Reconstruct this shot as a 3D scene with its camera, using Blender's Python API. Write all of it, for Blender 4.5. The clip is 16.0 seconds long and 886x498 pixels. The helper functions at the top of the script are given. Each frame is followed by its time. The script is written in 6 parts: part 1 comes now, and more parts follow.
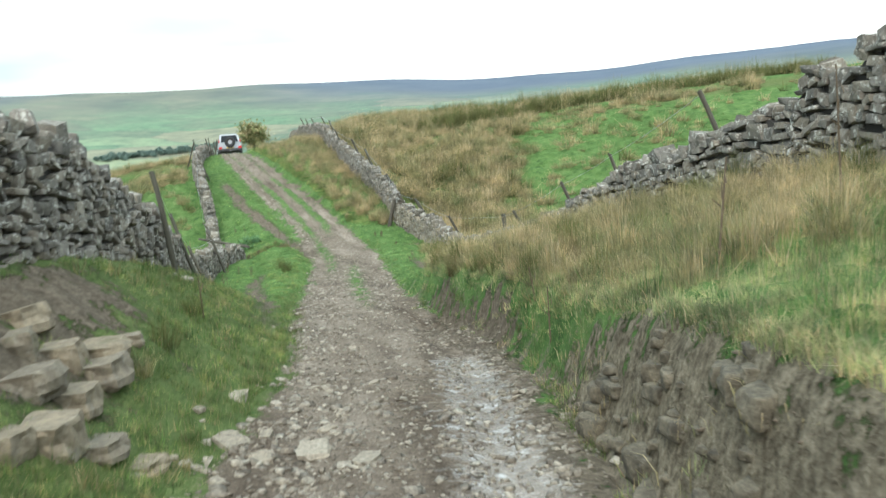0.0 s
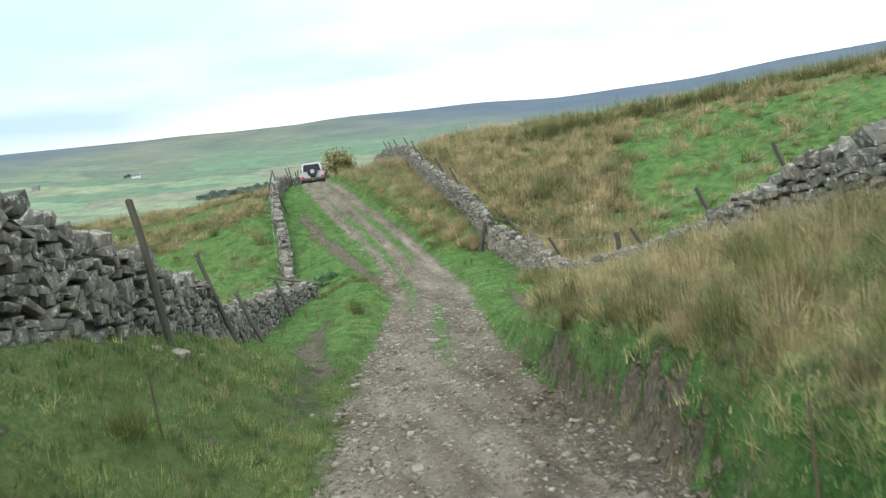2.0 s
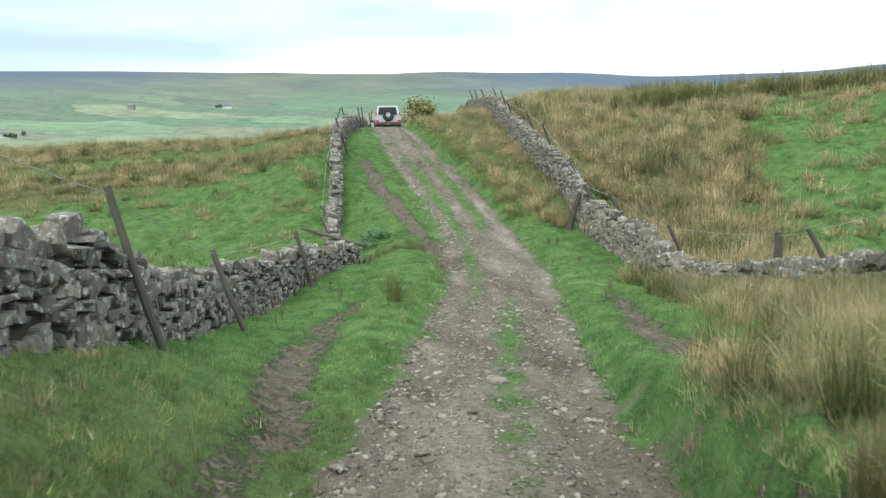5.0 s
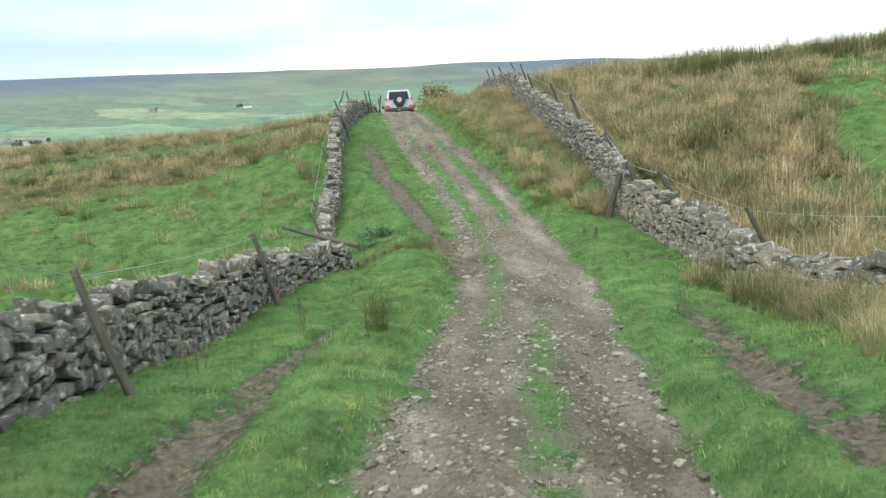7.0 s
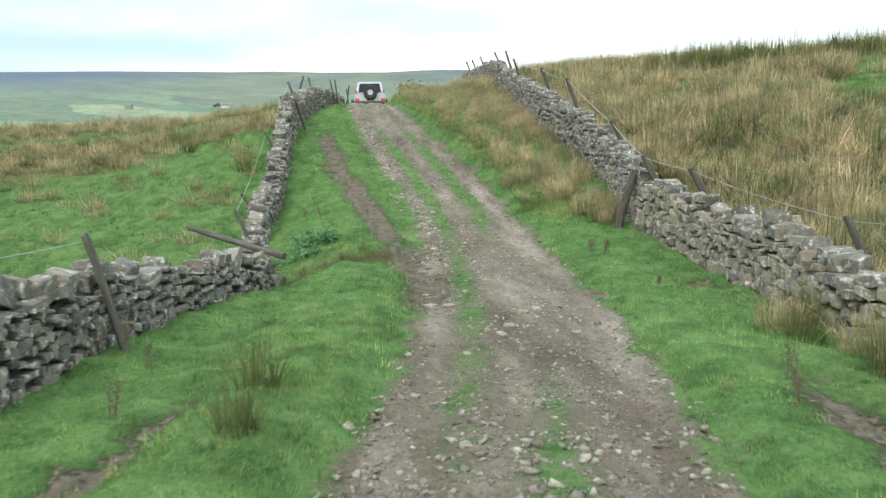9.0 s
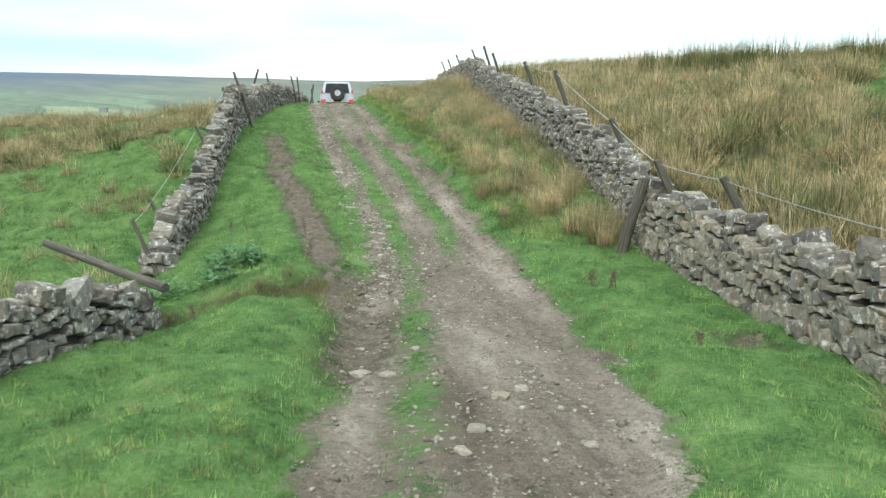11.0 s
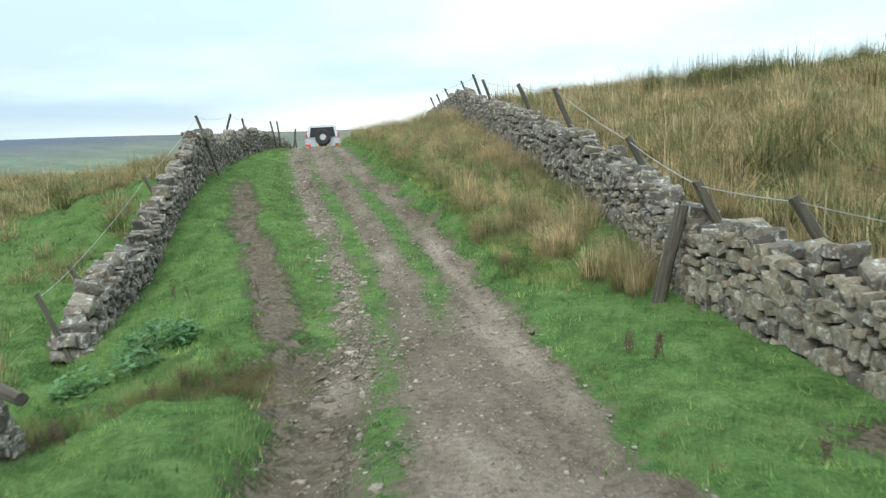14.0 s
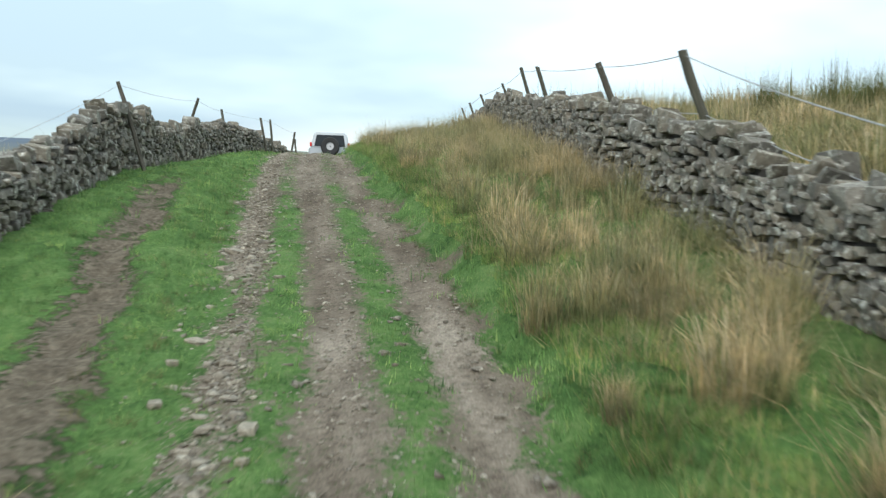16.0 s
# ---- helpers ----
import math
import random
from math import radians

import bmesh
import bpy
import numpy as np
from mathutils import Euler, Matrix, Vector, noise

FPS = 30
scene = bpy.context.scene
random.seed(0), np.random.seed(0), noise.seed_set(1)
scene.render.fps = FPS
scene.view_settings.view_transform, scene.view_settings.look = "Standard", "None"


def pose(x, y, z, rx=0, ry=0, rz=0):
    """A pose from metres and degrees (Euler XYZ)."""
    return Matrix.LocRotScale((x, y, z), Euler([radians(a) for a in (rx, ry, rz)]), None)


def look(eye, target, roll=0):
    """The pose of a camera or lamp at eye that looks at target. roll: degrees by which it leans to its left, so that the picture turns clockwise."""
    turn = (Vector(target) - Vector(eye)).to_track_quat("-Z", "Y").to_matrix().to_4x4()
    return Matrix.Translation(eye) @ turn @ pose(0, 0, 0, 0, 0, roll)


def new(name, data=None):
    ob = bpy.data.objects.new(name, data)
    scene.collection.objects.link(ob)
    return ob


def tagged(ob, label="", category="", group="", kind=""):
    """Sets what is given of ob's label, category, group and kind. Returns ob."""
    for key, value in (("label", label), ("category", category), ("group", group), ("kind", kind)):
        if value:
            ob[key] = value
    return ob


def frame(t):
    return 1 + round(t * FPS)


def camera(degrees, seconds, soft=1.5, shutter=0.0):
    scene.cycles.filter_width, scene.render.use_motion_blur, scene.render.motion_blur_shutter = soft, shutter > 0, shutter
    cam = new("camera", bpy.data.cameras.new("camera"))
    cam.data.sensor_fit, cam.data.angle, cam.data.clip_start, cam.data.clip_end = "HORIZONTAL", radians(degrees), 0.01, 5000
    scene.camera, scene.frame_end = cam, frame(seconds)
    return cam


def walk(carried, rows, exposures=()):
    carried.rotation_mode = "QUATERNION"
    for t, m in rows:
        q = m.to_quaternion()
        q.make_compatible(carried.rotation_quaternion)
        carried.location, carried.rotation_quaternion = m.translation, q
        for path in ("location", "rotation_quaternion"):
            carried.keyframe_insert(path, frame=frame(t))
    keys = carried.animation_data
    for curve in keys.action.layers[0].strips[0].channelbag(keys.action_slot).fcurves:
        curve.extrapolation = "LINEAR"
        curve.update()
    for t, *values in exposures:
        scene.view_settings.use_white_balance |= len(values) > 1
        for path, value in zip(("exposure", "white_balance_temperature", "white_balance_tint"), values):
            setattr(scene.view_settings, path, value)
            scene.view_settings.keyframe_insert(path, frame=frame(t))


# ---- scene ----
cam = camera(55.1, 16.0, soft=1.38, shutter=0.4)
METRES, EYE, TILT, LEAN, TURN = 33.67, 1.65, -5.0, 0.0, 0.0
ROWS = [
    (0.0, 0.0, 0.0, 0.0, -0.22, -3.26, 3.92),
    (0.5, 0.0027, 0.0337, -0.0023, 0.25, -1.65, 8.6),
    (1.0, 0.0013, 0.0689, -0.0005, 3.0, -1.33, 7.02),
    (1.5, 0.0, 0.1003, -0.0026, 4.77, -1.12, 7.32),
    (2.0, -0.0041, 0.1294, 0.0002, 6.08, -1.17, 6.89),
    (2.5, -0.0068, 0.1568, 0.0002, 7.52, -0.55, 4.83),
    (3.0, -0.011, 0.1897, -0.0005, 8.53, 0.16, 3.77),
    (3.5, -0.0159, 0.2192, -0.0005, 9.24, -0.76, 1.53),
    (4.0, -0.0195, 0.2499, 0.0006, 10.08, -2.0, 0.21),
    (6.5, -0.0417, 0.4044, -0.0028, 12.88, -3.93, 0.86),
    (7.0, -0.0452, 0.4391, -0.0033, 12.82, -3.95, 1.74),
    (7.5, -0.05, 0.4716, -0.0042, 12.42, -3.72, 2.01),
    (8.0, -0.0566, 0.5085, -0.0065, 12.19, -3.47, 1.86),
    (10.5, -0.0804, 0.6689, -0.0096, 10.28, -3.52, -2.48),
    (11.0, -0.0813, 0.6896, -0.0089, 9.72, -2.8, -1.08),
    (11.5, -0.0821, 0.6982, -0.009, 9.31, -2.02, -0.43),
    (12.0, -0.0825, 0.7036, -0.009, 9.21, -1.38, 0.09),
    (12.5, -0.0837, 0.7125, -0.0089, 9.24, -0.98, 0.29),
    (13.0, -0.0847, 0.7261, -0.0086, 9.35, -0.83, 0.99),
    (13.5, -0.0861, 0.742, -0.0075, 9.57, -0.62, 1.27),
    (14.0, -0.0888, 0.7734, -0.0066, 9.87, 0.05, 2.13),
    (14.5, -0.093, 0.8131, -0.0041, 10.32, 0.89, 3.22),
    (15.0, -0.1026, 0.869, -0.0018, 10.56, 1.66, 1.56),
    (15.5, -0.1124, 0.9258, 0.0007, 11.02, 1.9, 0.09),
    (16.0, -0.1258, 0.9893, 0.0064, 11.2, 2.19, -2.64),
]
walk(cam, [(t, pose(0, 0, EYE, TILT, LEAN, TURN) @ pose(METRES * x, METRES * y, METRES * z, 90 + pitch, roll, yaw)) for t, x, y, z, yaw, pitch, roll in ROWS],
     exposures=[(0, 0.50), (0.7, 0.40), (2, 0.24), (3, 0.12), (3.5, 0.0), (4, 0.10), (6.5, 0.33), (8, 0.38), (10.5, 0.36), (11, 0.42), (12.5, 0.41), (13.5, 0.24), (15, 0.06), (16, 0.04)])

# ---- world, sun, exposure ----
world = bpy.data.worlds.new("sky")
scene.world = world
world.use_nodes = True
wn, wl_ = world.node_tree.nodes, world.node_tree.links
wn.clear()
SUN_UP, SUN_ROUND = radians(38), radians(196)
sky = wn.new("ShaderNodeTexSky")
sky.sky_type, sky.sun_disc, sky.sun_elevation, sky.sun_rotation = "NISHITA", False, SUN_UP, SUN_ROUND
tc = wn.new("ShaderNodeTexCoord")
sep = wn.new("ShaderNodeSeparateXYZ")
wl_.new(tc.outputs["Generated"], sep.inputs[0])


def wmath(op, a, b=None):
    n = wn.new("ShaderNodeMath")
    n.operation = op
    for i, v in enumerate((a, b)):
        if v is None:
            continue
        if isinstance(v, (int, float)):
            n.inputs[i].default_value = v
        else:
            wl_.new(v, n.inputs[i])
    return n.outputs[0]


# a cloud deck: the direction laid on a plane overhead, so that clouds flatten towards the horizon
lift = wmath("ADD", wmath("MAXIMUM", sep.outputs[2], 0.0), 0.16)
flat = wn.new("ShaderNodeCombineXYZ")
wl_.new(wmath("DIVIDE", sep.outputs[0], lift), flat.inputs[0])
wl_.new(wmath("DIVIDE", sep.outputs[1], lift), flat.inputs[1])
cl = wn.new("ShaderNodeTexNoise")
cl.inputs["Scale"].default_value, cl.inputs["Detail"].default_value, cl.inputs["Roughness"].default_value = 0.62, 4, 0.5
wl_.new(flat.outputs[0], cl.inputs["Vector"])
ramp = wn.new("ShaderNodeValToRGB")
ramp.color_ramp.elements[0].position, ramp.color_ramp.elements[0].color = 0.36, (0.58, 0.75, 0.82, 1)
ramp.color_ramp.elements[1].position, ramp.color_ramp.elements[1].color = 0.62, (1.02, 1.07, 1.06, 1)
mid = ramp.color_ramp.elements.new(0.485)
mid.color = (0.78, 0.96, 0.99, 1)
west_blue = wmath("MULTIPLY", wmath("MINIMUM", wmath("MAXIMUM", wmath("MULTIPLY", wmath("SUBTRACT", -0.12, sep.outputs[0]), 3.0), -0.4), 1.0), 0.06)
wl_.new(wmath("SUBTRACT", cl.outputs["Fac"], west_blue), ramp.inputs[0])
bg1, bg2, both = wn.new("ShaderNodeBackground"), wn.new("ShaderNodeBackground"), wn.new("ShaderNodeAddShader")
wl_.new(sky.outputs[0], bg1.inputs[0])
bg1.inputs[1].default_value = 0.05
# a bank of blue-grey cloud low over the moor to the west
band = wmath("SUBTRACT", 1.0, wmath("DIVIDE", wmath("ABSOLUTE", wmath("SUBTRACT", wmath("ADD", sep.outputs[2], wmath("MULTIPLY", wmath("SUBTRACT", cl.outputs["Fac"], 0.5), 0.05)), 0.090)), 0.026))
west = wmath("MULTIPLY", wmath("SUBTRACT", wmath("MULTIPLY", sep.outputs[0], -1.0), 0.27), 6.0)
grey = wn.new("ShaderNodeMix")
grey.data_type, grey.clamp_factor = "RGBA", True
wl_.new(wmath("MULTIPLY", wmath("MINIMUM", wmath("MAXIMUM", band, 0.0), 0.8), wmath("MINIMUM", wmath("MAXIMUM", west, 0.0), 1.0)), grey.inputs[0])
wl_.new(ramp.outputs[0], grey.inputs[6])
grey.inputs[7].default_value = (0.40, 0.56, 0.72, 1)
# a bright gap under the cloud deck, low in the north
gap_ = wmath("MULTIPLY", wmath("MINIMUM", wmath("MAXIMUM", wmath("MULTIPLY", wmath("SUBTRACT", 0.105, sep.outputs[2]), 25.0), 0.0), 1.0), wmath("MINIMUM", wmath("MAXIMUM", wmath("SUBTRACT", 1.0, west), 0.0), 1.0))
glow = wn.new("ShaderNodeMix")
glow.data_type, glow.clamp_factor = "RGBA", True
wl_.new(gap_, glow.inputs[0])
wl_.new(grey.outputs[2], glow.inputs[6])
glow.inputs[7].default_value = (1.12, 1.16, 1.14, 1)
wl_.new(glow.outputs[2], bg2.inputs[0])
# an overcast sky is brighter overhead than at the horizon
wl_.new(wmath("ADD", wmath("MULTIPLY", wmath("MAXIMUM", sep.outputs[2], 0.0), 1.45), 0.62), bg2.inputs[1])
out = wn.new("ShaderNodeOutputWorld")
wl_.new(bg1.outputs[0], both.inputs[0])
wl_.new(bg2.outputs[0], both.inputs[1])
wl_.new(both.outputs[0], out.inputs[0])
sun = new("sun", bpy.data.lights.new("sun", "SUN"))
sun.data.energy, sun.data.angle, sun.data.color = 1.4, radians(25), (1.0, 0.95, 0.87)
sun.rotation_euler = (math.pi / 2 - SUN_UP, 0, math.pi - SUN_ROUND)


# ---- materials ----
def material(name, rough=0.9):
    m = bpy.data.materials.new(name)
    m.use_nodes = True
    bsdf = m.node_tree.nodes["Principled BSDF"]
    bsdf.inputs["Roughness"].default_value = rough
    return m, m.node_tree.nodes, m.node_tree.links, bsdf


def noise_tex(n, l, scale, detail=4, rough=0.55, vec=None):
    t = n.new("ShaderNodeTexNoise")
    t.inputs["Scale"].default_value, t.inputs["Detail"].default_value, t.inputs["Roughness"].default_value = scale, detail, rough
    if vec is None:
        g = n.new("ShaderNodeNewGeometry")
        vec = g.outputs["Position"]
    l.new(vec, t.inputs["Vector"])
    return t.outputs["Fac"]


def ramp_of(n, l, fac, stops):
    r = n.new("ShaderNodeValToRGB")
    e = r.color_ramp.elements
    while len(e) < len(stops):
        e.new(0.5)
    for el, (p, c) in zip(e, stops):
        el.position, el.color = p, (*c, 1)
    l.new(fac, r.inputs[0])
    return r.outputs[0]


def mix(n, l, fac, a, b, kind="MIX"):
    x = n.new("ShaderNodeMix")
    x.data_type, x.blend_type = "RGBA", kind
    for i, v in ((0, fac), (6, a), (7, b)):
        if isinstance(v, (int, float)):
            x.inputs[i].default_value = v
        elif isinstance(v, tuple):
            x.inputs[i].default_value = (*v, 1)
        else:
            l.new(v, x.inputs[i])
    return x.outputs[2]


def calc(n, l, op, a, b=0.0, clamp=False):
    x = n.new("ShaderNodeMath")
    x.operation, x.use_clamp = op, clamp
    for i, v in enumerate((a, b)):
        if isinstance(v, (int, float)):
            x.inputs[i].default_value = v
        else:
            l.new(v, x.inputs[i])
    return x.outputs[0]


def relief(n, l, bsdf, height, strength, distance):
    b = n.new("ShaderNodeBump")
    b.inputs["Strength"].default_value, b.inputs["Distance"].default_value = strength, distance
    l.new(height, b.inputs["Height"])
    l.new(b.outputs[0], bsdf.inputs["Normal"])


def attr(n, name):
    a = n.new("ShaderNodeAttribute")
    a.attribute_name = name
    return a


def ground_material():
    m, n, l, b = material("moor_ground")
    big, mid_, fine = noise_tex(n, l, 0.35), noise_tex(n, l, 2.2), noise_tex(n, l, 22, 6, 0.65)
    grit = noise_tex(n, l, 60, 4, 0.6)
    blade = noise_tex(n, l, 75, 3, 0.7)
    grass = ramp_of(n, l, calc(n, l, "ADD", calc(n, l, "MULTIPLY", mid_, 0.35), calc(n, l, "ADD", calc(n, l, "MULTIPLY", fine, 0.35), calc(n, l, "MULTIPLY", blade, 0.3))), [(0.37, (0.022, 0.048, 0.017)), (0.45, (0.055, 0.108, 0.032)), (0.52, (0.090, 0.165, 0.050)), (0.62, (0.160, 0.222, 0.084))])
    straw = ramp_of(n, l, fine, [(0.3, (0.066, 0.075, 0.031)), (0.55, (0.118, 0.118, 0.051)), (0.72, (0.215, 0.178, 0.092))])
    dryness = calc(n, l, "MULTIPLY", attr(n, "dry").outputs["Fac"], calc(n, l, "ADD", mid_, 0.55), True)
    cover = mix(n, l, dryness, grass, straw)
    # wheels have drawn the mud out along the lane
    g0 = n.new("ShaderNodeNewGeometry")
    along = n.new("ShaderNodeMapping")
    along.vector_type = "TEXTURE"
    along.inputs["Rotation"].default_value = (0, 0, radians(17))
    along.inputs["Scale"].default_value = (1.0, 4.5, 1.0)
    l.new(g0.outputs["Position"], along.inputs[0])
    streak = noise_tex(n, l, 2.6, 5, 0.6, along.outputs[0])
    mud = ramp_of(n, l, streak, [(0.3, (0.116, 0.095, 0.076)), (0.5, (0.208, 0.175, 0.143)), (0.80, (0.304, 0.266, 0.223))])
    mud = mix(n, l, 0.42, mud, ramp_of(n, l, grit, [(0.35, (0.42, 0.41, 0.40)), (0.55, (1, 1, 1)), (0.72, (1.75, 1.75, 1.7))]), "MULTIPLY")
    mud = mix(n, l, 1.0, mud, ramp_of(n, l, noise_tex(n, l, 1.1, 5, 0.6, along.outputs[0]), [(0.35, (0.66, 0.62, 0.58)), (0.65, (1.22, 1.21, 1.19))]), "MULTIPLY")
    lump = noise_tex(n, l, 7, 5, 0.6)
    mud = mix(n, l, 0.65, mud, ramp_of(n, l, noise_tex(n, l, 15, 5, 0.7), [(0.36, (0.50, 0.48, 0.46)), (0.5, (1, 1, 1)), (0.64, (1.25, 1.25, 1.24))]), "MULTIPLY")
    soil = ramp_of(n, l, calc(n, l, "ADD", calc(n, l, "MULTIPLY", fine, 0.55), calc(n, l, "MULTIPLY", lump, 0.45)), [(0.34, (0.062, 0.051, 0.039)), (0.5, (0.124, 0.102, 0.076)), (0.66, (0.205, 0.172, 0.130))])
    # the edge between bare track and turf is ragged
    edge = calc(n, l, "ADD", attr(n, "bare").outputs["Fac"], calc(n, l, "MULTIPLY", calc(n, l, "SUBTRACT", mid_, 0.5), 0.9))
    edge = calc(n, l, "ADD", edge, calc(n, l, "MULTIPLY", calc(n, l, "SUBTRACT", fine, 0.5), 2.2))
    edge = calc(n, l, "MULTIPLY", calc(n, l, "SUBTRACT", edge, 0.36), 3.0, True)
    rim_ = calc(n, l, "MULTIPLY", calc(n, l, "SUBTRACT", calc(n, l, "ADD", 0.93, calc(n, l, "MULTIPLY", calc(n, l, "SUBTRACT", mid_, 0.5), 1.4)), attr(n, "bare").outputs["Fac"]), 2.0, True)
    base = mix(n, l, edge, cover, mix(n, l, calc(n, l, "MULTIPLY", rim_, 0.8), mud, soil))
    sedge = calc(n, l, "ADD", attr(n, "soil").outputs["Fac"], calc(n, l, "MULTIPLY", calc(n, l, "SUBTRACT", fine, 0.5), 1.3))
    sedge = calc(n, l, "ADD", sedge, calc(n, l, "MULTIPLY", calc(n, l, "SUBTRACT", lump, 0.5), 1.2))
    sedge = calc(n, l, "MULTIPLY", calc(n, l, "SUBTRACT", sedge, 0.42), 5.0, True)
    soil = mix(n, l, attr(n, "clay").outputs["Fac"], soil, ramp_of(n, l, calc(n, l, "ADD", calc(n, l, "MULTIPLY", fine, 0.5), calc(n, l, "MULTIPLY", lump, 0.5)), [(0.37, (0.056, 0.046, 0.033)), (0.5, (0.148, 0.126, 0.090)), (0.62, (0.264, 0.228, 0.168))]))
    base = mix(n, l, sedge, base, soil)
    # far fields and moor, with pale bluish haze put into their colours
    g = n.new("ShaderNodeNewGeometry")
    far = attr(n, "far").outputs["Fac"]
    vor = n.new("ShaderNodeTexVoronoi")
    vor.inputs["Scale"].default_value = 0.0058
    warp = n.new("ShaderNodeVectorMath")
    warp.operation = "MULTIPLY_ADD"
    wob = n.new("ShaderNodeTexNoise")
    wob.inputs["Scale"].default_value, wob.inputs["Detail"].default_value = 0.006, 3
    l.new(g.outputs["Position"], wob.inputs["Vector"])
    l.new(wob.outputs["Color"], warp.inputs[0])
    warp.inputs[1].default_value = (200, 120, 0)
    wide_ = n.new("ShaderNodeMapping")
    wide_.inputs["Scale"].default_value = (0.5, 1.0, 0.0)
    l.new(g.outputs["Position"], wide_.inputs[0])
    l.new(wide_.outputs[0], warp.inputs[2])
    l.new(warp.outputs[0], vor.inputs["Vector"])
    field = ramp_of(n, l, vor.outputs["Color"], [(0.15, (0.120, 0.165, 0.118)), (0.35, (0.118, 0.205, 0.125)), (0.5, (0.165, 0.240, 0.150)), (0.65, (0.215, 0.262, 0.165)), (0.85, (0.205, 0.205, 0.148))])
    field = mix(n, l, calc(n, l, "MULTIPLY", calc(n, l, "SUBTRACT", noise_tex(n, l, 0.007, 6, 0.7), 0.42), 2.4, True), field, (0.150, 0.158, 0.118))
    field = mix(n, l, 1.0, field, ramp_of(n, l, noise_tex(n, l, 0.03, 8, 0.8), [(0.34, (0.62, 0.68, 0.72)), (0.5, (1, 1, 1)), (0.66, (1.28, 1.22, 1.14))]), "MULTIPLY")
    vedge = n.new("ShaderNodeTexVoronoi")
    vedge.feature = "DISTANCE_TO_EDGE"
    vedge.inputs["Scale"].default_value = 0.0058
    l.new(warp.outputs[0], vedge.inputs["Vector"])
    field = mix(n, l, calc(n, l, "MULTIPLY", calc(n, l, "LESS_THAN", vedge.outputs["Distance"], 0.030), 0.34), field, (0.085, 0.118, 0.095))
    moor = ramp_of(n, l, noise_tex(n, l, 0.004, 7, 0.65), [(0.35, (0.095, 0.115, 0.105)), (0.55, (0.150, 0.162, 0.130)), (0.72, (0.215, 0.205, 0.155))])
    height = n.new("ShaderNodeSeparateXYZ")
    l.new(g.outputs["Position"], height.inputs[0])
    up = calc(n, l, "ADD", calc(n, l, "MULTIPLY", height.outputs[2], 0.011), calc(n, l, "MULTIPLY", calc(n, l, "SUBTRACT", noise_tex(n, l, 0.0035, 5), 0.5), 1.6))
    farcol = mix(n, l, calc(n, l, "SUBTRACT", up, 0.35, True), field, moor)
    # the farthest hilltops take the blue of distance as base colour
    farcol = mix(n, l, attr(n, "blue_haze").outputs["Fac"], farcol, mix(n, l, noise_tex(n, l, 0.006, 6, 0.65), (0.060, 0.085, 0.125), (0.125, 0.150, 0.180)))
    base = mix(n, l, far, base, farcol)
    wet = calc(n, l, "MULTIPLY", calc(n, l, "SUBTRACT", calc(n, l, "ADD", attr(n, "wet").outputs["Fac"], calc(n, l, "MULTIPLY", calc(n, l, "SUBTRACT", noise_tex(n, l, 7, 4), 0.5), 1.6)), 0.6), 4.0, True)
    l.new(calc(n, l, "ADD", 0.06, calc(n, l, "MULTIPLY", wet, 0.5)), b.inputs["Specular IOR Level"])
    # pale mud, with the sky's reflection in the wet put into its colour
    slurry_glint = calc(n, l, "MULTIPLY", wet, calc(n, l, "MULTIPLY", calc(n, l, "SUBTRACT", noise_tex(n, l, 5.0, 7, 0.8), 0.53), 9.0, True))
    base = mix(n, l, calc(n, l, "MULTIPLY", slurry_glint, 0.85), base, (0.52, 0.52, 0.51))
    l.new(base, b.inputs["Base Color"])
    l.new(calc(n, l, "SUBTRACT", 0.93, calc(n, l, "MULTIPLY", wet, 0.74)), b.inputs["Roughness"])
    relief(n, l, b, calc(n, l, "ADD", calc(n, l, "ADD", calc(n, l, "MULTIPLY", fine, 0.7), calc(n, l, "MULTIPLY", grit, 0.4)), calc(n, l, "MULTIPLY", calc(n, l, "MULTIPLY", lump, sedge), 1.3)), 0.9, 0.05)
    l.new(calc(n, l, "SUBTRACT", 0.9, calc(n, l, "MULTIPLY", wet, 0.62)), b.inputs["Normal"].links[0].from_node.inputs["Strength"])
    return m


